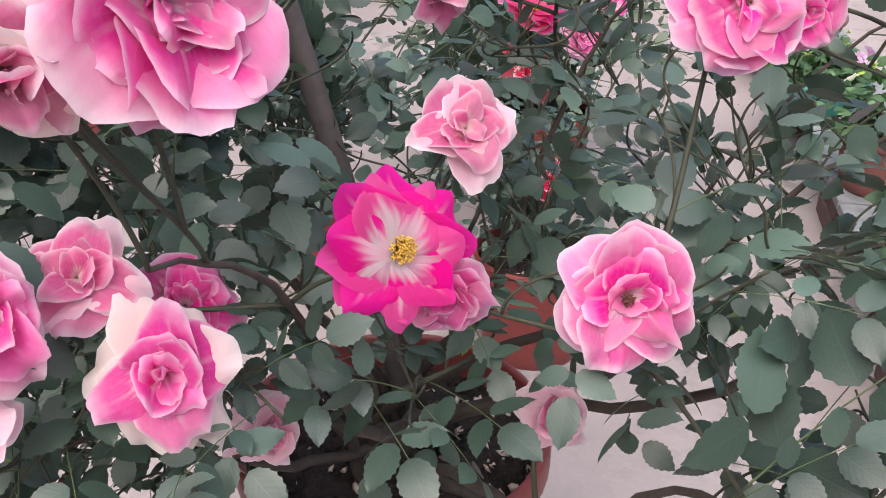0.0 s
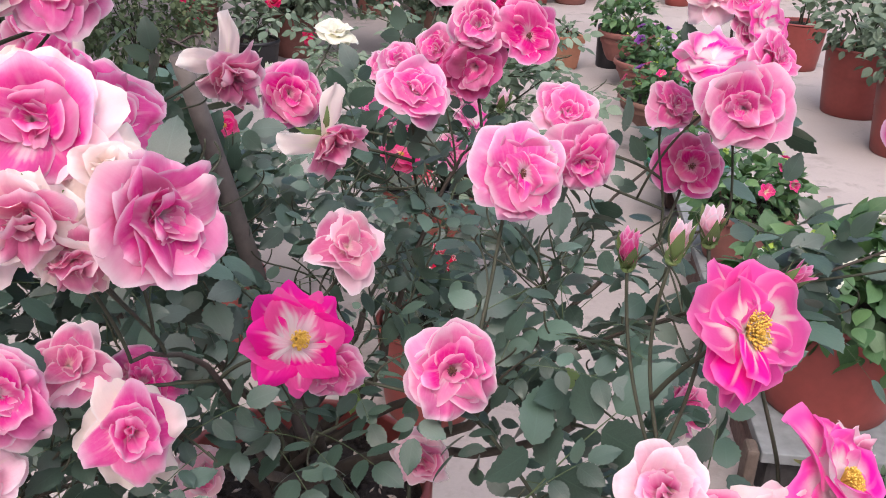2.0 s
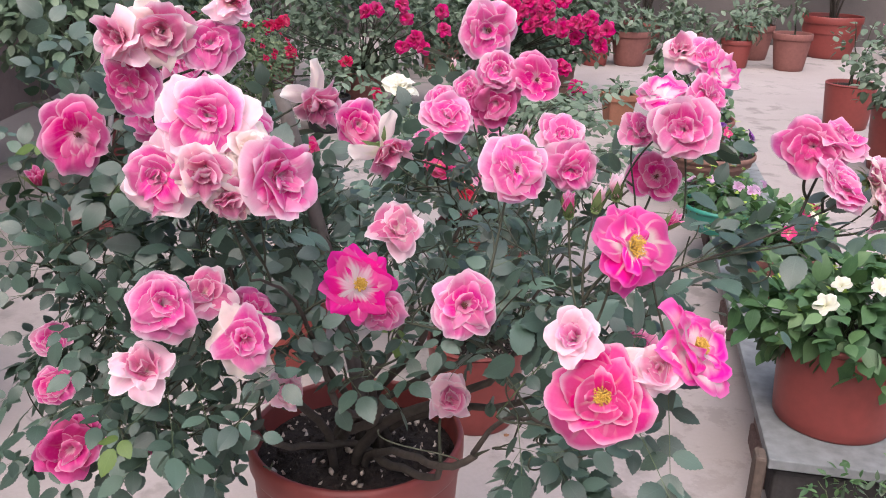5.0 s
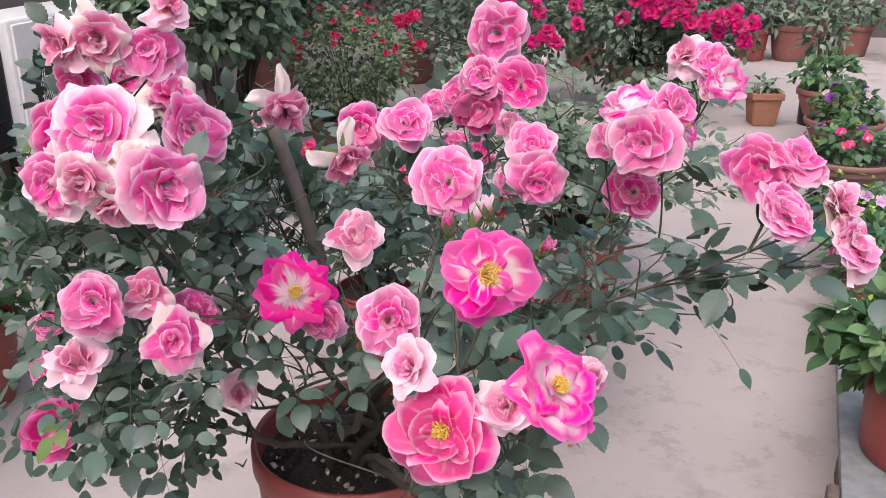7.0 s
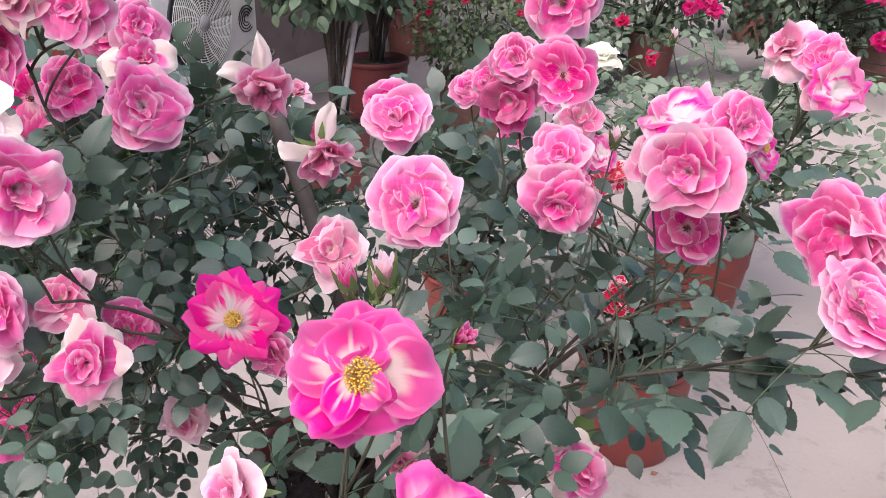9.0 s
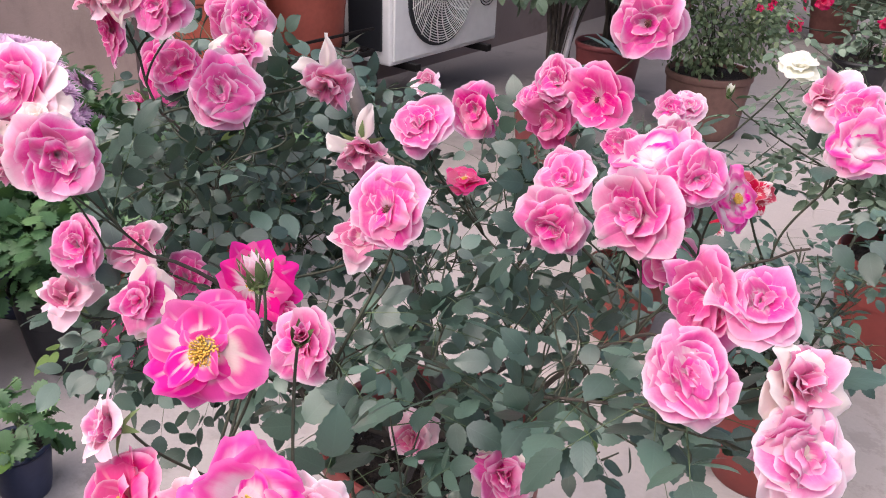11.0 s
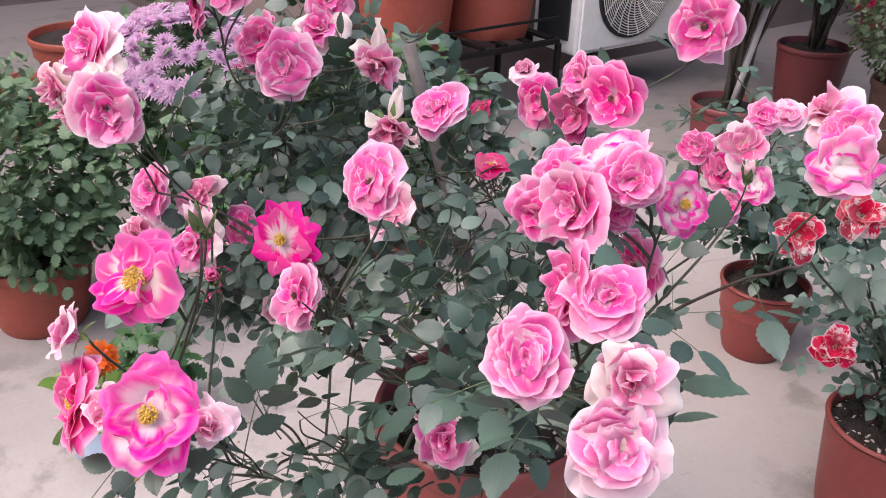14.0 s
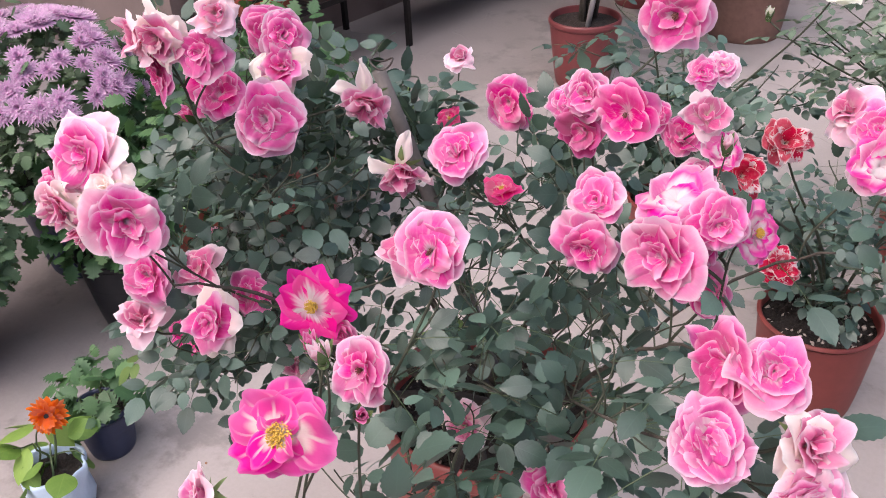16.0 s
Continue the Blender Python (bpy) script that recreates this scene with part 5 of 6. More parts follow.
def rose_plant(label, x, y, z, height, spread, canes, seed, size=0.036, mat=None, step=0.035):
    """A potted rose: canes from the soil, side shoots, and compound leaves set along them."""
    rs = np.random.RandomState(seed)
    ob = thing("rose_bush", x, y, z, label, "rose bush")
    mats, stalk_lines = [], []
    for k in range(canes):
        a = 6.283 * k / canes + rs.uniform(-0.4, 0.4)
        q = spread * rs.uniform(0.35, 1.0)
        tip = Vector((q * math.cos(a), q * math.sin(a), height * rs.uniform(0.7, 1.1) * (1 - 0.25 * (q / spread) ** 2)))
        foot = Vector((0.025 * math.cos(a), 0.025 * math.sin(a), -0.01))
        lines = [(bezier(foot, foot + Vector((0, 0, tip.z * 0.45)), tip * 0.75 + Vector((0, 0, 0.02)), tip, 14), 0.0045, 0.002)]
        for j in range(4):
            p = lines[0][0][5 + 2 * j]
            b = a + rs.uniform(-1.6, 1.6)
            e = p + Vector((math.cos(b), math.sin(b), rs.uniform(0.1, 0.9))) * spread * rs.uniform(0.3, 0.55)
            lines.append((bezier(p, p + Vector((0, 0, 0.02)), e - Vector((0, 0, 0.015)), e, 9), 0.0022, 0.0012))
        for line in lines:
            child("cane", tubes("cane", [line], CANE, 6), ob)
            run = 0.0
            for i in range(3, len(line[0])):
                run += (line[0][i] - line[0][i - 1]).length
                if run < step:
                    continue
                run = 0.0
                for sg in (0, 1):
                    c = rs.uniform(0, 6.28)
                    m, st = compound_leaf(rs, line[0][i], Vector((math.cos(c), math.sin(c), rs.uniform(-0.3, 0.5))), size * rs.uniform(0.7, 1.15), 2 if rs.rand() < 0.6 else 1)
                    mats.extend(m)
                    stalk_lines.append(st)
    tagged(child("leaves", batch("leaves", LEAFLET[0], LEAFLET[1], mats, mat or LEAF_ROSE, "leafuv", LEAFLET[2]), ob), kind="stuff")
    tagged(child("leaf_stalk", tubes("leaf_stalk", stalk_lines, GREENSTEM, 4), ob), kind="stuff")
    return ob


# striped rose behind the big bush
round_pot(0.195, 1.615, 0, 0.132, 0.24, POT_RED, "terracotta-red pot with the red and white striped rose", 0.8, 0.003, 0.05, 0.88, 5, 500)
striped = rose_plant("rose bush with red and white striped blooms in a red pot", 0.195, 1.615, 0.21, 0.42, 0.24, 7, 4, 0.034)
# pink rose cluster further back
round_pot(-0.335, 1.94, 0, 0.118, 0.215, POT_RED, "terracotta-red pot with the white-flowered rose", 0.68, 0.003, 0.05, 0.88, 6)
pink_back = rose_plant("leafy rose bush with one creamy white bloom in a red pot", -0.335, 1.94, 0.19, 0.46, 0.28, 9, 8, 0.040)


def back_bloom(host, style, x, y, z, yaw, lift, size):
    bloom_at(style, Vector((x, y, z)) - host.location, yaw, lift, size, host)
    return Vector((x, y, z)) - host.location


hooked = {}
def bloom_line(host, *spec):
    hooked.setdefault(host.name, (host, []))[1].append(back_bloom(host, *spec))


bloom_line(striped, 'varieg', 0.120, 1.205, 0.740, -58, 37, 0.098)
bloom_line(striped, 'varieg', 0.122, 1.390, 0.728, -60, 35, 0.105)
bloom_line(striped, 'varieg', 0.180, 1.295, 0.532, -60, 42, 0.092)
round_pot(0.26, 2.36, 0, 0.165, 0.30, POT_RED, "terracotta-red pot with a leafy rose", 0.72, 0.006, 0.1, 0.88, 7)
leafy_back = rose_plant("sprawling leafy rose with pale buds in a red pot", 0.26, 2.36, 0.265, 0.50, 0.48, 15, 9, 0.036, LEAF_DUST)
bloom_line(leafy_back, 'budpale', 0.130, 2.180, 0.835, -75, 72, 0.045)
bloom_line(leafy_back, 'budcream', -0.199, 2.107, 0.690, -70, 75, 0.042)
bloom_line(pink_back, 'white', -0.024, 2.047, 0.808, -70, 68, 0.112)
for host, tops in hooked.values():
    for p in tops:
        child("stem", tubes("stem", [(bezier(Vector((0, 0, 0)), Vector((0, 0, p.z * 0.5)), p * 0.7 + Vector((0, 0, -0.03)), p, 12), 0.004, 0.002)], CANE, 6), host)


# left side: chrysanthemums, gerbera, herbs
round_pot(-1.36, 1.46, 0, 0.15, 0.26, POT_RED, "terracotta-red pot with ferny green foliage", 0.72, 0.006, 0.12, 0.9, 8)
plant("chrysanthemum_plant", "tall leafy green chrysanthemum not yet in bloom", "plant", -1.36, 1.46, 0.23, 0.22, (0.26, 0.24, 0.24), 700, 0.05, LEAF_LOBED, LEAF_FRESH, 12, 12, 0.003, stem_mat=GREENSTEM)
round_pot(-1.47, 1.10, 0, 0.14, 0.25, POT_ORANGE, "orange terracotta pot with leafy chrysanthemum", 0.72, 0.006, 0.12, 0.9, 9)
plant("chrysanthemum_plant", "tall leafy green chrysanthemum with small buds", "plant", -1.47, 1.10, 0.22, 0.20, (0.24, 0.22, 0.22), 600, 0.05, LEAF_LOBED, LEAF_FRESH, 13, 12, 0.003, stem_mat=GREENSTEM)
round_pot(-1.37, 0.86, 0, 0.125, 0.235, POT_BLACK, "black plastic nursery pot with a leafy green plant", 0.74, 0.004, 0.1, 0.9, 10)
plant("chrysanthemum_plant", "bright green leafy chrysanthemum in a black pot", "plant", -1.37, 0.86, 0.21, 0.14, (0.19, 0.17, 0.15), 420, 0.055, LEAF_LOBED, LEAF_FRESH, 14, 10, 0.003, stem_mat=GREENSTEM)
round_pot(-1.55, 0.40, 0, 0.155, 0.21, POT_ORANGE, "low orange terracotta pot of chrysanthemum foliage", 0.74, 0.006, 0.14, 0.9, 11)
plant("chrysanthemum_plant", "dense grey-green chrysanthemum foliage with tiny buds", "plant", -1.55, 0.42, 0.19, 0.24, (0.30, 0.27, 0.26), 2300, 0.038, LEAF_LOBED, LEAF_FERN, 15, 14, 0.003, stem_mat=GREENSTEM)
round_pot(-1.74, 0.95, 0, 0.17, 0.30, POT_NAVY, "dark navy plastic pot with purple chrysanthemums", 0.76, 0.005, 0.1, 0.9, 12)
plant("chrysanthemum_plant", "tall chrysanthemum covered in lilac purple flowers", "plant", -1.74, 0.95, 0.27, 0.24, (0.34, 0.30, 0.24), 1300, 0.042, LEAF_LOBED, LEAF_FERN, 16, 12, 0.003, [("chrysanthemum", 130, 0.08, 0.25, 1.45)], GREENSTEM)
round_pot(-3.12, 0.74, 0, 0.20, 0.20, POT_ORANGE, "wide empty orange terracotta pot", 0.72, 0.006, 0.16, 0.6, 13)
round_pot(-3.7, 1.2, 0, 0.27, 0.24, POT_ORANGE, "broad orange terracotta bowl pot", 0.7, 0.008, 0.16, 0.85, 14)
round_pot(-0.98, 0.52, 0, 0.068, 0.125, POT_NAVY, "small navy plastic pot with a gerbera", 0.74, 0.003, 0.1, 0.9, 15)
plant("gerbera_plant", "small gerbera with lobed leaves", "plant", -0.98, 0.52, 0.11, 0.05, (0.095, 0.09, 0.07), 80, 0.048, LEAF_LOBED, LEAF_FRESH, 17, 5, 0.003, stem_mat=GREENSTEM)


def gerbera_bag():
    rs = np.random.RandomState(5)
    bag = thing("grow_bag", -0.905, 0.358, 0, "crumpled pale blue plastic grow bag", "grow bag")
    prof = [(0.001, 0), (0.05, 0), (0.06, 0.01), (0.064, 0.04), (0.062, 0.08), (0.068, 0.115), (0.066, 0.125), (0.06, 0.12), (0.056, 0.09)]
    me = lathe("body", prof, BAG, 40, 0.05, 4)
    for v in me.vertices:
        a = math.atan2(v.co.y, v.co.x)
        k = 1 + 0.05 * math.sin(7 * a + 30 * v.co.z) + 0.04 * math.sin(11 * a - 50 * v.co.z)
        v.co.x, v.co.y = v.co.x * k, v.co.y * k
    child("body", me, bag)
    child("soil", soil_mesh(0.056, 3), bag, Matrix.Translation((0, 0, 0.10)))
    g = plant("gerbera_plant", "gerbera with one orange flower and broad leaves in a grow bag", "plant", -0.905, 0.358, 0.10, 0.05, (0.10, 0.10, 0.05), 16, 0.075, LEAF_WIDE, LEAF_BROAD, 19, 4, 0.003, stem_mat=GREENSTEM)
    child("flower_stem", tubes("flower_stem", [(curve_points((0, 0, 0), (0.015, 0.03, 0.145), (0.01, 0, 0), 8), 0.003, 0.0025)], GREENSTEM), g)
    head = frame_at(Vector((0.015, 0.025, 0.15)), Vector((0.3, 0.6, 0.5)), Vector((0.75, -0.45, 0.45)), 0.084)
    child("flower_head", FLOWERS["gerbera"], g, head)
    child("flower_eye", lathe("flower_eye", [(0.001, 0.06), (0.08, 0.07), (0.12, 0.05), (0.13, 0.0)], BLACK_MARK, 20), g, head)


gerbera_bag()


# ---- air conditioner on the west wall ----
def air_conditioner():
    """Outdoor unit: local x along the front, -y out of the front, z up."""
    ac = thing("air_conditioner", -2.14, 2.98, 0.24, "white outdoor air conditioner unit with a round black fan grille", "air conditioner", turn=90)
    W, D, H = 0.86, 0.30, 0.60
    bm = box_bm(W, D, H, (W / 2, D / 2, H / 2), 0.012)
    part("body", bm, WHITE_METAL, ac)
    part("side_grille", box_bm(0.012, D * 0.7, H * 0.82, (-0.007, D * 0.5, H * 0.52), 0.003), DARK, ac, "dark fin coil on the open end")
    # fan: recess, dish and rings with spokes
    cx, cz, R = 0.36, 0.30, 0.235
    part("front_panel", box_bm(W * 0.95, 0.012, H * 0.93, (W / 2, -0.005, H / 2), 0.004), WHITE_METAL, ac)
    dish = lathe("fan_recess", [(0.001, 0.0), (R * 0.98, 0.0), (R, 0.006), (R + 0.012, 0.008), (R + 0.014, 0.0)], DARK, 56)
    child("fan_recess", dish, ac, pose(cx, -0.012, cz, 90, 0, 0))
    lines = []
    for k in range(17):
        r = 0.035 + (R - 0.04) * k / 16
        lines.append(([(cx + r * math.cos(a), -0.028 - 0.008 * math.cos(r / R * 1.5), cz + r * math.sin(a)) for a in [i * 2 * math.pi / 48 for i in range(49)]], 0.0022, 0.0022))
    child("fan_grille", tubes("fan_grille", lines, WHITE_METAL, 5), ac, label="pale ring grille over the fan")
    spokes = []
    for k in range(20):
        a = 2 * math.pi * k / 20
        spokes.append(([(cx + r * math.cos(a + 0.5 * r / R), -0.027, cz + r * math.sin(a + 0.5 * r / R)) for r in (0.03, 0.09, 0.15, R)], 0.003, 0.003))
    child("grille_spokes", tubes("grille_spokes", spokes, WHITE_METAL, 5), ac)
    child("hub", lathe("hub", [(0.001, 0.012), (0.03, 0.01), (0.036, 0.0)], GREY_METAL, 24), ac, pose(cx, -0.036, cz, 90, 0, 0))
    sw = []
    for k in range(4):
        r = 0.02 + 0.016 * k
        sw.append(([(0.745 + r * math.cos(a), -0.013, 0.26 + 0.95 * r * math.sin(a)) for a in [0.6 + i * 4.9 / 20 for i in range(21)]], 0.0045, 0.002))
    child("emblem", tubes("emblem", sw, BLACK_MARK, 6), ac, label="round black swirl mark on the panel")
    for k in range(2):
        part("bracket", box_bm(0.04, D + 0.52, 0.035, (0.14 + k * 0.58, D / 2 + 0.2, -0.018), 0.004), STEEL, ac, "dark iron wall bracket")
    return ac


air_conditioner()


def planter_stand():
    st = thing("plant_stand", -2.35, 2.42, 0, "black iron stand with a slatted top holding red tubs", "plant stand")
    w, d, h = 0.42, 0.90, 0.32
    for sx in (-1, 1):
        for sy in (-1, 1):
            part("leg", box_bm(0.025, 0.025, h, (sx * w / 2, sy * d / 2, h / 2), 0.003), STEEL, st)
        part("side_rail", box_bm(0.022, d, 0.025, (sx * w / 2, 0, h + 0.0125), 0.003), STEEL, st)
        part("guard_rail", box_bm(0.012, d, 0.012, (sx * w / 2, 0, h + 0.12), 0.002), STEEL, st)
    for k in range(7):
        part("slat", box_bm(w, 0.03, 0.012, (0, -d / 2 + 0.06 + k * (d - 0.12) / 6, h + 0.031), 0.002), STEEL, st)
    for sy in (-1, 1):
        part("end_rail", box_bm(w, 0.02, 0.025, (0, sy * d / 2, h + 0.0125), 0.003), STEEL, st)


planter_stand()
for k, yy in enumerate((2.16, 2.62)):
    round_pot(-2.35, yy, 0.357, 0.215, 0.33, POT_ORANGE, "large orange-red plastic tub on the iron stand", 0.82, 0.006, 0.14, 0.88, 20 + k)
    plant("rose_bush", "young leafy plant in a red tub", "plant", -2.35, yy, 0.64, 0.22, (0.2, 0.2, 0.2), 160, 0.05, LEAFLET, LEAF_DUST, 30 + k, 6, 0.004)

# shrubs in red pots by the wall
round_pot(-1.24, 2.95, 0, 0.148, 0.28, POT_WINE, "dark red pot with a bare-stemmed shrub and a white prop", 0.76, 0.006, 0.1, 0.9, 24)
plant("shrub", "tall dark-leaved shrub with many bare stems", "shrub", -1.24, 2.95, 0.25, 0.78, (0.42, 0.38, 0.36), 2600, 0.055, LEAFLET, LEAF_DARK, 40, 14, 0.009, stem_mat=TRUNK)
prop = thing("plant_stake", -1.20, 2.90, 0.24, "pale grey pipe propped in the shrub's pot", "stake")
child("stick", tubes("stick", [(curve_points((0, 0, 0), (0.12, 0.04, 0.75), (0, 0, 0), 5), 0.011, 0.010)], PROP, 10), prop)
round_pot(-1.55, 4.02, 0, 0.175, 0.30, POT_WINE, "large dark red pot with a leafy shrub", 0.78, 0.006, 0.1, 0.9, 25)
plant("shrub", "dense dark green shrub in a red pot", "shrub", -1.55, 4.02, 0.26, 0.80, (0.60, 0.5, 0.45), 3200, 0.066, LEAFLET, LEAF_DARK, 41, 14, 0.010, stem_mat=TRUNK)
round_pot(-0.93, 3.85, 0, 0.20, 0.30, POT_BROWN, "dull brown pot with a bushy red-flowered plant", 0.8, 0.008, 0.12, 0.9, 26)
plant("flowering_bush", "bushy small-leaved plant dotted with red flowers", "plant", -0.92, 3.82, 0.27, 0.30, (0.36, 0.32, 0.27), 3400, 0.030, LEAF_SMALL, LEAF_BOX, 42, 12, 0.004, [("small_red", 46, 0.04, 0.1, 1.3)])
round_pot(-0.55, 5.0, 0, 0.15, 0.22, POT_BLACK, "black plastic pot with a small plant", 0.76, 0.005, 0.1, 0.9, 27)
plant("plant", "small leafy seedling in a black pot", "plant", -0.55, 5.0, 0.2, 0.12, (0.16, 0.15, 0.14), 120, 0.06, LEAF_ROUND, LEAF_DUST, 43, 5)

# rose bushes across the back
BACKROSES = [(-0.35, 5.6, 0.16, 0.28, 0.38, (0.62, 0.46, 0.42), "crimson", 2, 50), (-1.1, 6.4, 0.18, 0.30, 0.55, (0.95, 0.6, 0.55), "crimson", 3, 51),
             (0.55, 5.7, 0.17, 0.30, 0.34, (0.44, 0.38, 0.42), "cerise", 4, 52), (1.0, 6.1, 0.18, 0.30, 0.40, (0.44, 0.40, 0.44), "cerise", 4, 53),
             (-2.0, 5.6, 0.2, 0.32, 0.7, (0.7, 0.55, 0.55), "crimson", 8, 54), (0.2, 7.2, 0.18, 0.30, 0.5, (0.5, 0.4, 0.4), "crimson", 3, 55)]
far_roses = []
for x, y, r, h, ch, rad, st, cnt, sd in BACKROSES:
    round_pot(x, y, 0, r, h, POT_BROWN if st == "cerise" else POT_DULL, "dull terracotta pot with a flowering rose", 0.74, 0.006, 0.11, 0.9, sd)
    far_roses.append(plant("rose_bush", ("crimson" if st == "crimson" else "cerise magenta") + " flowering rose bush in a pot", "rose bush", x, y, h * 0.88, ch, rad, 2200, 0.06, LEAF_SMALL, LEAF_DARK if sd in (54, 51) else LEAF_DUST, sd, 11, 0.006, [(st, cnt, 0.085, 0.15, 1.25)], group="roses along the back"))



def far_bloom(style, x, y, z, yaw, lift, size):
    """A bloom on whichever far rose stands nearest, with its own stem."""
    P = Vector((x, y, z))
    host = min(far_roses, key=lambda o: (o.location.xy - P.xy).length)
    q = P - host.location
    bloom_at(style, q, yaw, lift, size, host)
    child("stem", tubes("stem", [(bezier(Vector((0, 0, 0.05)), Vector((0, 0, q.z * 0.4)), q * 0.75 + Vector((0, 0, -0.05)), q, 8), 0.005, 0.003)], CANE, 5), host)


far_bloom('crimson', -0.762, 4.649, 0.688, -106, 35, 0.100)
far_bloom('crimson', -0.828, 4.639, 0.670, -91, 24, 0.100)
far_bloom('crimson', -0.713, 4.637, 0.534, -56, 35, 0.100)
far_bloom('crimson', -0.816, 4.606, 0.413, -75, 19, 0.100)
far_bloom('crimson', -0.398, 4.664, 0.476, -93, 45, 0.100)
far_bloom('crimson', -0.224, 4.649, 0.300, -66, 17, 0.100)
far_bloom('cerise', -0.299, 5.007, 0.722, -115, 40, 0.120)
far_bloom('cerise', -0.086, 5.022, 0.770, -65, 37, 0.120)
far_bloom('cerise', -0.058, 5.019, 0.687, -108, 14, 0.120)
far_bloom('cerise', 0.149, 5.024, 0.734, -99, 9, 0.120)
far_bloom('cerise', 0.171, 5.008, 0.629, -83, 41, 0.120)
far_bloom('cerise', 0.004, 5.004, 0.580, -74, 37, 0.120)
far_bloom('cerise', 0.048, 4.995, 0.519, -79, 44, 0.120)
far_bloom('cerise', -0.083, 4.997, 0.519, -113, 18, 0.120)
far_bloom('cerise', -0.024, 5.003, 0.551, -92, 26, 0.120)
far_bloom('cerise', -0.240, 5.015, 0.743, -63, 30, 0.120)
far_bloom('cerise', 0.611, 5.253, 0.765, -90, 12, 0.133)
far_bloom('cerise', 0.712, 5.241, 0.788, -119, 20, 0.133)
far_bloom('cerise', 0.798, 5.225, 0.769, -75, 39, 0.133)
far_bloom('cerise', 0.518, 5.258, 0.740, -116, 7, 0.133)
far_bloom('cerise', 1.122, 5.158, 0.611, -123, 34, 0.133)
far_bloom('cerise', 1.164, 5.143, 0.538, -124, 18, 0.133)
far_bloom('cerise', 1.061, 5.177, 0.667, -109, 34, 0.133)
far_bloom('cerise', 0.922, 5.199, 0.622, -100, 10, 0.133)
far_bloom('cerise', 0.946, 5.155, 0.380, -74, 43, 0.133)
far_bloom('cerise', 1.015, 5.132, 0.277, -78, 13, 0.133)
far_bloom('cerise', 1.057, 5.110, 0.214, -88, 41, 0.133)
far_bloom('cerise', 0.913, 5.215, 0.800, -102, 30, 0.133)
far_bloom('cerise', 0.838, 5.218, 0.733, -124, 29, 0.133)
far_bloom('cerise', 0.679, 5.241, 0.724, -118, 7, 0.133)
far_bloom('cerise', 0.776, 5.219, 0.679, -125, 37, 0.133)
far_bloom('cerise', 0.614, 5.239, 0.672, -91, 42, 0.133)
far_bloom('cerise', 0.999, 5.186, 0.666, -126, 30, 0.133)
far_bloom('cerise', 1.097, 5.176, 0.695, -89, 15, 0.133)
far_bloom('cerise', 0.917, 5.165, 0.400, -110, 41, 0.133)
far_bloom('cerise', 0.717, 5.222, 0.636, -123, 38, 0.133)
far_bloom('cerise', 0.839, 5.208, 0.628, -74, 26, 0.133)
far_bloom('cerise', 1.191, 5.151, 0.633, -118, 9, 0.133)
far_bloom('cerise', 0.583, 5.255, 0.790, -109, 29, 0.133)
far_bloom('cerise', 0.597, 5.324, 0.663, -77, 34, 0.133)
far_bloom('cerise', 0.439, 5.329, 0.628, -101, 28, 0.133)
far_bloom('cerise', 0.931, 5.292, 0.640, -72, 30, 0.133)
far_bloom('cerise', 1.015, 5.275, 0.561, -98, 28, 0.133)
far_bloom('cerise', 0.781, 5.316, 0.694, -115, 11, 0.133)
far_bloom('cerise', 0.662, 5.326, 0.717, -118, 26, 0.133)
far_bloom('crimson', -0.759, 4.774, 0.683, -98, 42, 0.102)
far_bloom('crimson', -0.850, 4.753, 0.662, -60, 39, 0.102)
far_bloom('crimson', -0.730, 4.761, 0.513, -79, 27, 0.102)
far_bloom('crimson', -0.843, 4.717, 0.390, -96, 32, 0.102)

# row of pots before the back wall
ROW = [(1.66, 7.9, 0.15, 0.28, 1), (2.0, 7.95, 0.19, 0.32, 1), (2.62, 8.3, 0.16, 0.28, 1), (3.0, 7.92, 0.15, 0.26, 1), (3.36, 8.5, 0.2, 0.34, 1), (3.48, 7.82, 0.18, 0.34, 2), (4.25, 8.75, 0.30, 0.42, 3), (1.2, 8.3, 0.18, 0.3, 1), (2.3, 8.75, 0.2, 0.34, 3), (5.1, 8.6, 0.22, 0.34, 1), (5.6, 7.6, 0.2, 0.34, 3)]
for k, (x, y, r, h, kind) in enumerate(ROW):
    round_pot(x, y, 0, r, h, POT_DULL if k % 3 else POT_RED, "terracotta pot in the row before the back wall", 0.72, 0.012, 0.18, 0.9, 60 + k, group="row of pots at the back")
    if kind == 1:
        plant("plant", "low dusty green leafy plant", "plant", x, y, h * 0.9, 0.14, (0.24, 0.22, 0.13), 170, 0.09, LEAF_LONG, LEAF_DUST, 70 + k, 6, 0.004, group="row of plants at the back")
    elif kind == 2:
        plant("plant", "single thin stem with sparse leaves", "plant", x, y, h * 0.9, 0.28, (0.1, 0.1, 0.14), 40, 0.08, LEAF_LONG, LEAF_DUST, 70 + k, 2, 0.006, group="row of plants at the back")
    else:
        plant("shrub", "open bushy shrub with bare lower stems", "shrub", x, y, h * 0.9, 0.75, (0.6, 0.5, 0.45), 700, 0.09, LEAF_LONG, LEAF_DARK, 70 + k, 12, 0.012, stem_mat=TRUNK, group="row of plants at the back")


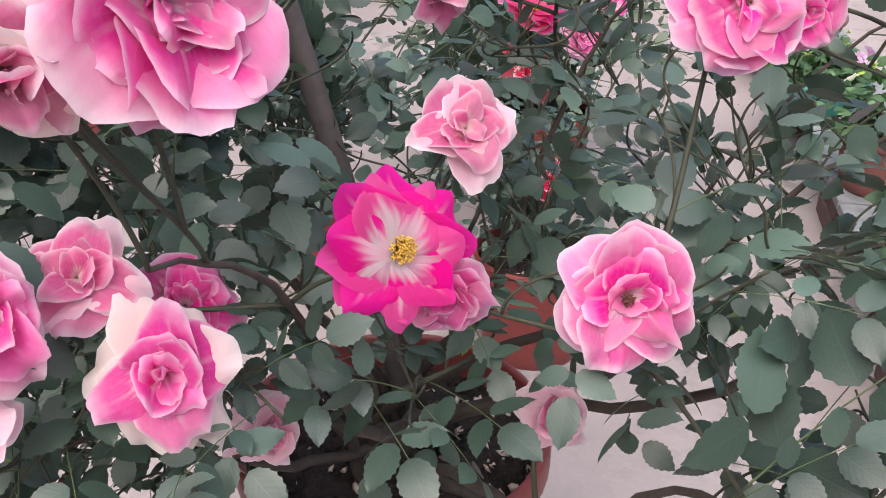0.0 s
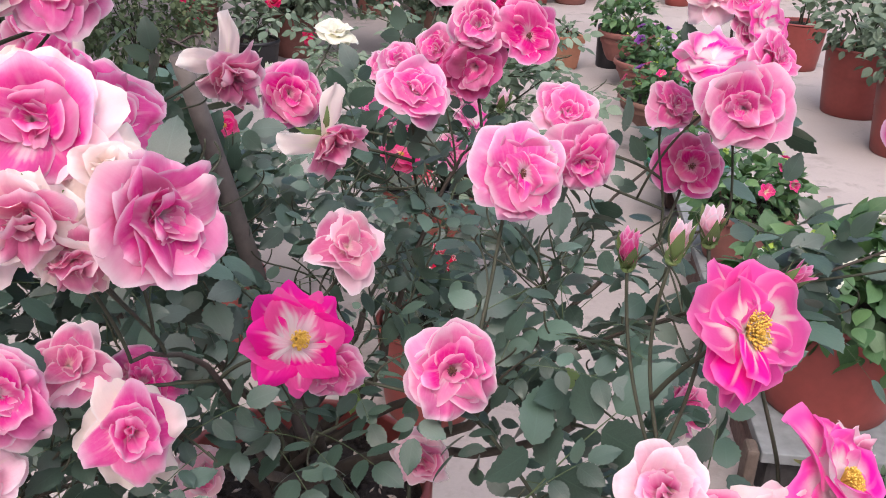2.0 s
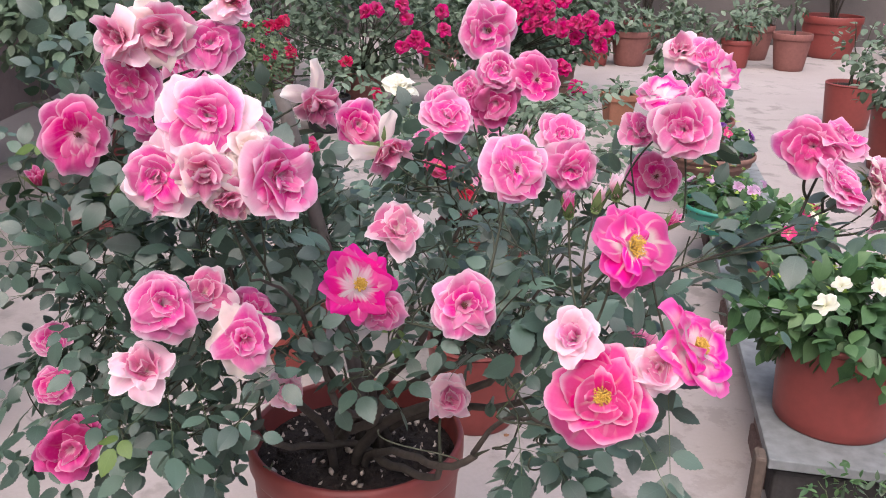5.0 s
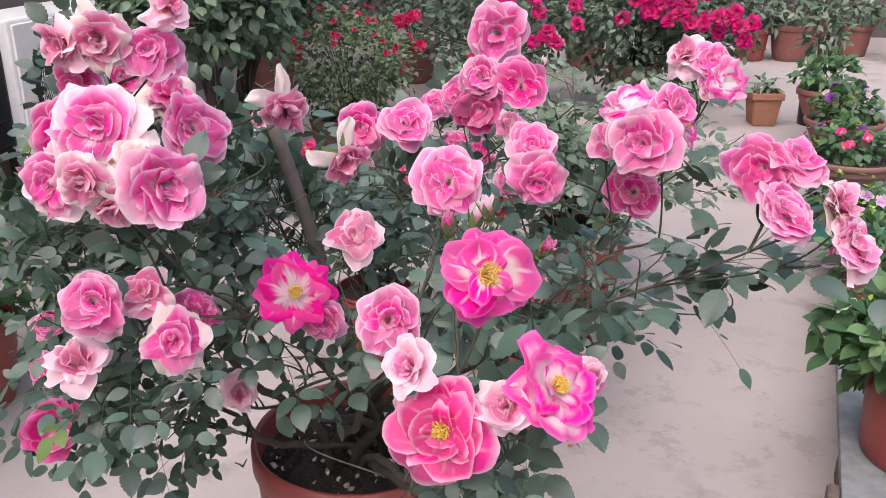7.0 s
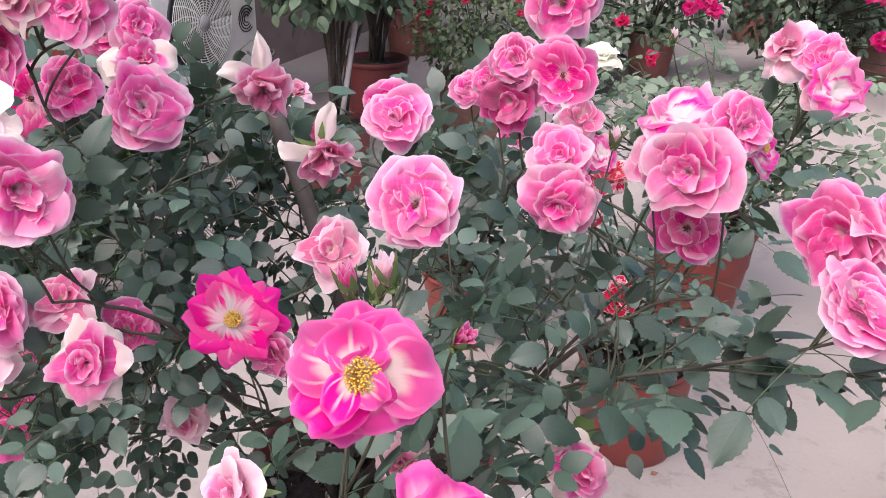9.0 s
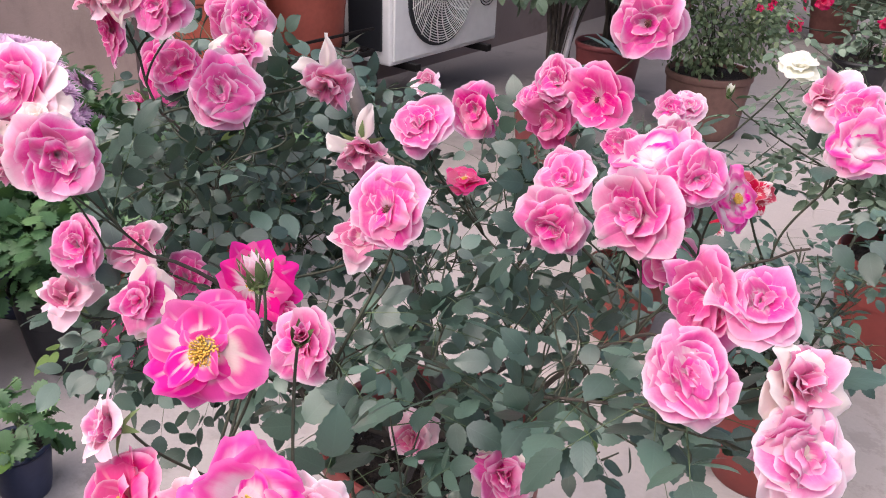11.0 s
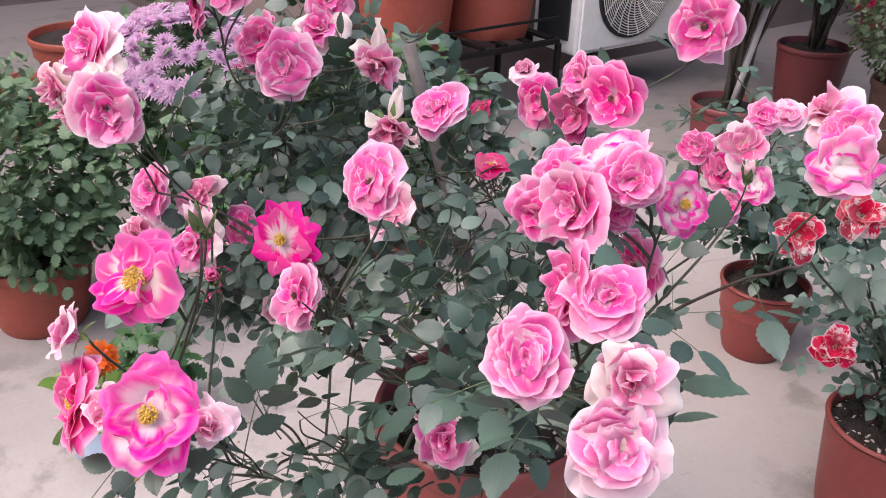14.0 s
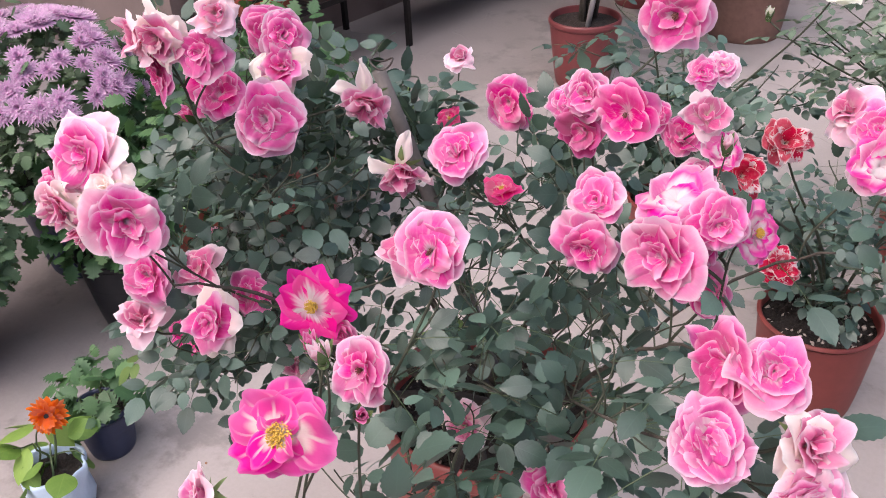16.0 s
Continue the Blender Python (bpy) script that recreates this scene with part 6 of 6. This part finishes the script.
# square pot and a black bag on the floor
def square_pot(x, y, s, h, turn):
    pot = thing("square_pot", x, y, 0, "square tan terracotta pot with a low plant", "flower pot", turn=turn)
    bm = bmesh.new()
    made = bmesh.ops.create_cube(bm, size=1, matrix=Matrix.Translation((0, 0, h * 0.42)) @ Matrix.Diagonal((s, s, h * 0.84, 1)))
    for v in made["verts"]:
        if v.co.z < h * 0.1:
            v.co.x *= 0.78
            v.co.y *= 0.78
    bmesh.ops.bevel(bm, geom=bm.edges[:], offset=0.008, segments=2, affect="EDGES")
    part("body", bm, POT_TAN, pot)
    for dx, dy, sx, sy in ((0, 1, 1.1, 0.08), (0, -1, 1.1, 0.08), (1, 0, 0.08, 0.94), (-1, 0, 0.08, 0.94)):
        part("rim", box_bm(s * sx, s * sy, h * 0.2, (dx * s * 0.51, dy * s * 0.51, h * 0.9), 0.004), POT_TAN, pot)
    part("soil", box_bm(s * 0.95, s * 0.95, 0.02, (0, 0, h * 0.87)), SOIL, pot)


square_pot(1.34, 5.3, 0.18, 0.21, 8)
plant("succulent", "low tuft of grey-green succulent leaves", "plant", 1.34, 5.3, 0.19, 0.05, (0.08, 0.08, 0.05), 40, 0.07, LEAF_LONG, LEAF_DUST, 90, 3)
round_pot(1.66, 5.35, 0, 0.10, 0.26, POT_BLACK, "black plastic grow bag pot", 0.9, 0.003, 0.06, 0.9, 91)
plant("succulent", "tall narrow plant with whorled leaves", "plant", 1.66, 5.35, 0.23, 0.32, (0.12, 0.12, 0.30), 260, 0.07, LEAF_LONG, LEAF_DUST, 92, 3, 0.006)

# roses in red pots on the right
for k, (x, y, r, h) in enumerate(((2.90, 5.35, 0.165, 0.30), (2.70, 4.25, 0.19, 0.36), (2.60, 3.55, 0.20, 0.36))):
    round_pot(x, y, 0, r, h, POT_RED, "terracotta-red plastic pot with a rose bush", 0.82, 0.003, 0.05, 0.9, 95 + k)
    plant("rose_bush", "rose bush with a few coral pink blooms in a red pot", "rose bush", x, y, h * 0.88, 0.22 if k else 0.30, (0.32, 0.30, 0.24) if k else (0.16, 0.16, 0.25), 620 if k else 60, 0.055, LEAFLET, LEAF_DUST, 97 + k, 8 if k else 3, 0.006, [("red", 4 if k else 1, 0.09, 0.2, 1.2)])


# ---- low bench of slabs on bricks ----
def slab_bench():
    bench = thing("slab_bench", 0.825, 1.19, 0, "low bench of grey stone slabs laid on old bricks", "bench", turn=-12.4)
    L = 4.3
    for k in range(5):
        part("slab", box_bm(0.315, L / 5 - 0.012, 0.026, (0.158, L / 5 * (k + 0.5), 0.137), 0.003), SLAB, bench)
    for k in range(6):
        yy = 0.16 + k * (L - 0.24) / 5
        for j in range(2):
            for sx in (0.06, 0.255):
                part("brick", box_bm(0.10, 0.20 if j else 0.21, 0.058, (sx + (0.006 if j else 0), yy + 0.05, 0.031 + j * 0.061), 0.005), BRICK, bench)

    part("board", box_bm(0.026, 0.05, 0.15, (-0.014, 0.03, 0.075), 0.008), OLD_WOOD, bench, "dark weathered wooden board set on edge")
    part("block", box_bm(0.285, 0.10, 0.105, (0.165, 0.085, 0.0525), 0.012), DARK_STONE, bench, "dark damp block under the end slab")


slab_bench()
ZB = 0.151
round_pot(1.045, 1.38, ZB, 0.15, 0.235, POT_RED, "terracotta-red pot of white petunias on the slab bench", 0.9, 0.004, 0.07, 0.9, 110, 100)
plant("petunia", "white-flowered petunia with soft green leaves spilling over its pot", "petunia", 1.045, 1.38, ZB + 0.21, 0.07, (0.23, 0.20, 0.13), 900, 0.054, LEAF_ROUND, LEAF_FRESH, 111, 10, 0.003, [("petunia_white", 7, 0.055, 0.2, 1.2)], GREENSTEM)
round_pot(1.16, 2.12, ZB, 0.14, 0.16, POT_DULL, "dull terracotta pot of petunias on the slab bench", 0.76, 0.008, 0.16, 0.9, 112)
plant("petunia", "bright green petunia with red and white flowers", "petunia", 1.16, 2.12, ZB + 0.14, 0.07, (0.17, 0.15, 0.10), 480, 0.042, LEAF_ROUND, LEAF_FRESH, 113, 10, 0.003, [("petunia_red", 5, 0.05, 0.3, 1.2), ("petunia_white", 2, 0.05, 0.3, 1.2)], GREENSTEM)
round_pot(1.22, 2.78, ZB, 0.16, 0.10, POT_TEAL, "shallow teal plastic tub of petunias", 0.8, 0.006, 0.2, 0.85, 114)
plant("petunia", "petunia with lilac flowers in a teal tub", "petunia", 1.22, 2.78, ZB + 0.08, 0.05, (0.17, 0.15, 0.07), 430, 0.042, LEAF_ROUND, LEAF_FRESH, 115, 10, 0.003, [("petunia_lilac", 6, 0.06, 0.3, 1.2)], GREENSTEM)
round_pot(1.38, 3.5, ZB, 0.21, 0.13, POT_BROWN, "wide brown clay bowl of petunias", 0.6, 0.01, 0.2, 0.9, 116)
plant("petunia", "petunia with violet and coral flowers in a clay bowl", "petunia", 1.38, 3.5, ZB + 0.11, 0.06, (0.19, 0.17, 0.10), 450, 0.042, LEAF_ROUND, LEAF_FRESH, 117, 10, 0.003, [("petunia_violet", 4, 0.06, 0.3, 1.2), ("petunia_red", 7, 0.05, 0.2, 1.0)], GREENSTEM)
round_pot(1.52, 4.15, ZB, 0.19, 0.15, POT_DULL, "broad terracotta bowl of bright green plants", 0.64, 0.01, 0.2, 0.9, 118)
plant("petunia", "bright green petunia with a violet flower", "petunia", 1.52, 4.15, ZB + 0.13, 0.08, (0.16, 0.15, 0.11), 420, 0.042, LEAF_ROUND, LEAF_FRESH, 119, 10, 0.003, [("petunia_violet", 3, 0.06, 0.3, 1.2), ("petunia_lilac", 3, 0.05, 0.3, 1.2)], GREENSTEM)
round_pot(1.60, 4.85, ZB, 0.17, 0.17, POT_DULL, "terracotta bowl of leafy plants at the bench's end", 0.64, 0.01, 0.2, 0.9, 120)
plant("petunia", "bright green leafy plant", "petunia", 1.60, 4.85, ZB + 0.15, 0.10, (0.18, 0.17, 0.13), 300, 0.055, LEAF_ROUND, LEAF_FRESH, 121, 10, 0.003, (), GREENSTEM)

# lime-green young tips on the petunias
def lime_tips(host, n, rx, ry, z, seed):
    rs = np.random.RandomState(seed)
    mats = []
    for k in range(n):
        a, q = rs.uniform(0, 6.28), rs.uniform(0.3, 1.0)
        p = Vector((rx * q * math.cos(a), ry * q * math.sin(a), z + 0.10 * (1 - q * q) + rs.uniform(-0.01, 0.02)))
        for j in range(5):
            v = Vector((rs.uniform(-1, 1), rs.uniform(-1, 1), rs.uniform(0.1, 0.9)))
            mats.append(frame_at(p, v, Vector((0, 0, 1)), rs.uniform(0.014, 0.024)))
    tagged(child("young_growth", batch("young_growth", LEAF_ROUND[0], LEAF_ROUND[1], mats, LEAF_LIME, "leafuv", LEAF_ROUND[2]), host, label="lime green young shoot tips"), kind="stuff")


for k, ob in enumerate([o for o in scene.objects if o.name.startswith("petunia") and o.parent is None]):
    lime_tips(ob, 14 if k == 0 else 9, 0.2 if k == 0 else 0.15, 0.17 if k == 0 else 0.14, 0.09, 300 + k)
# weeds at the bench's end
for k, (x, y, hgt, n) in enumerate(((0.93, 1.08, 0.20, 44), (1.00, 1.06, 0.17, 40), (1.08, 1.05, 0.24, 60), (1.17, 1.04, 0.28, 60), (1.26, 1.03, 0.26, 56), (1.36, 1.06, 0.22, 40))):
    plant("weed", "wispy weed with narrow leaves growing by the slab bench", "weed", x, y, 0.01, hgt * 0.6, (0.07, 0.05, hgt * 0.45), n * 2, 0.026, LEAF_LONG, LEAF_DARK if k % 2 else LEAF_FRESH, 130 + k, 4, 0.002, stem_mat=GREENSTEM, group="weeds by the bench")
# fallen bits on the floor
def litter():
    rs = np.random.RandomState(77)
    mats = []
    for k in range(46):
        p = Vector((rs.uniform(-1.4, 2.2), rs.uniform(0.2, 4.0), 0.003))
        mats.append(frame_at(p, Vector((rs.uniform(-1, 1), rs.uniform(-1, 1), 0.05)), Vector((rs.uniform(-0.3, 0.3), rs.uniform(-0.3, 0.3), 1)), rs.uniform(0.008, 0.022)))
    tagged(new("leaf_litter", batch("leaf_litter", LEAF_SMALL[0], LEAF_SMALL[1], mats, DRY_LEAF, "leafuv", LEAF_SMALL[2])), "scattered dry brown leaf bits on the concrete", "leaf litter", "", "stuff")


litter()
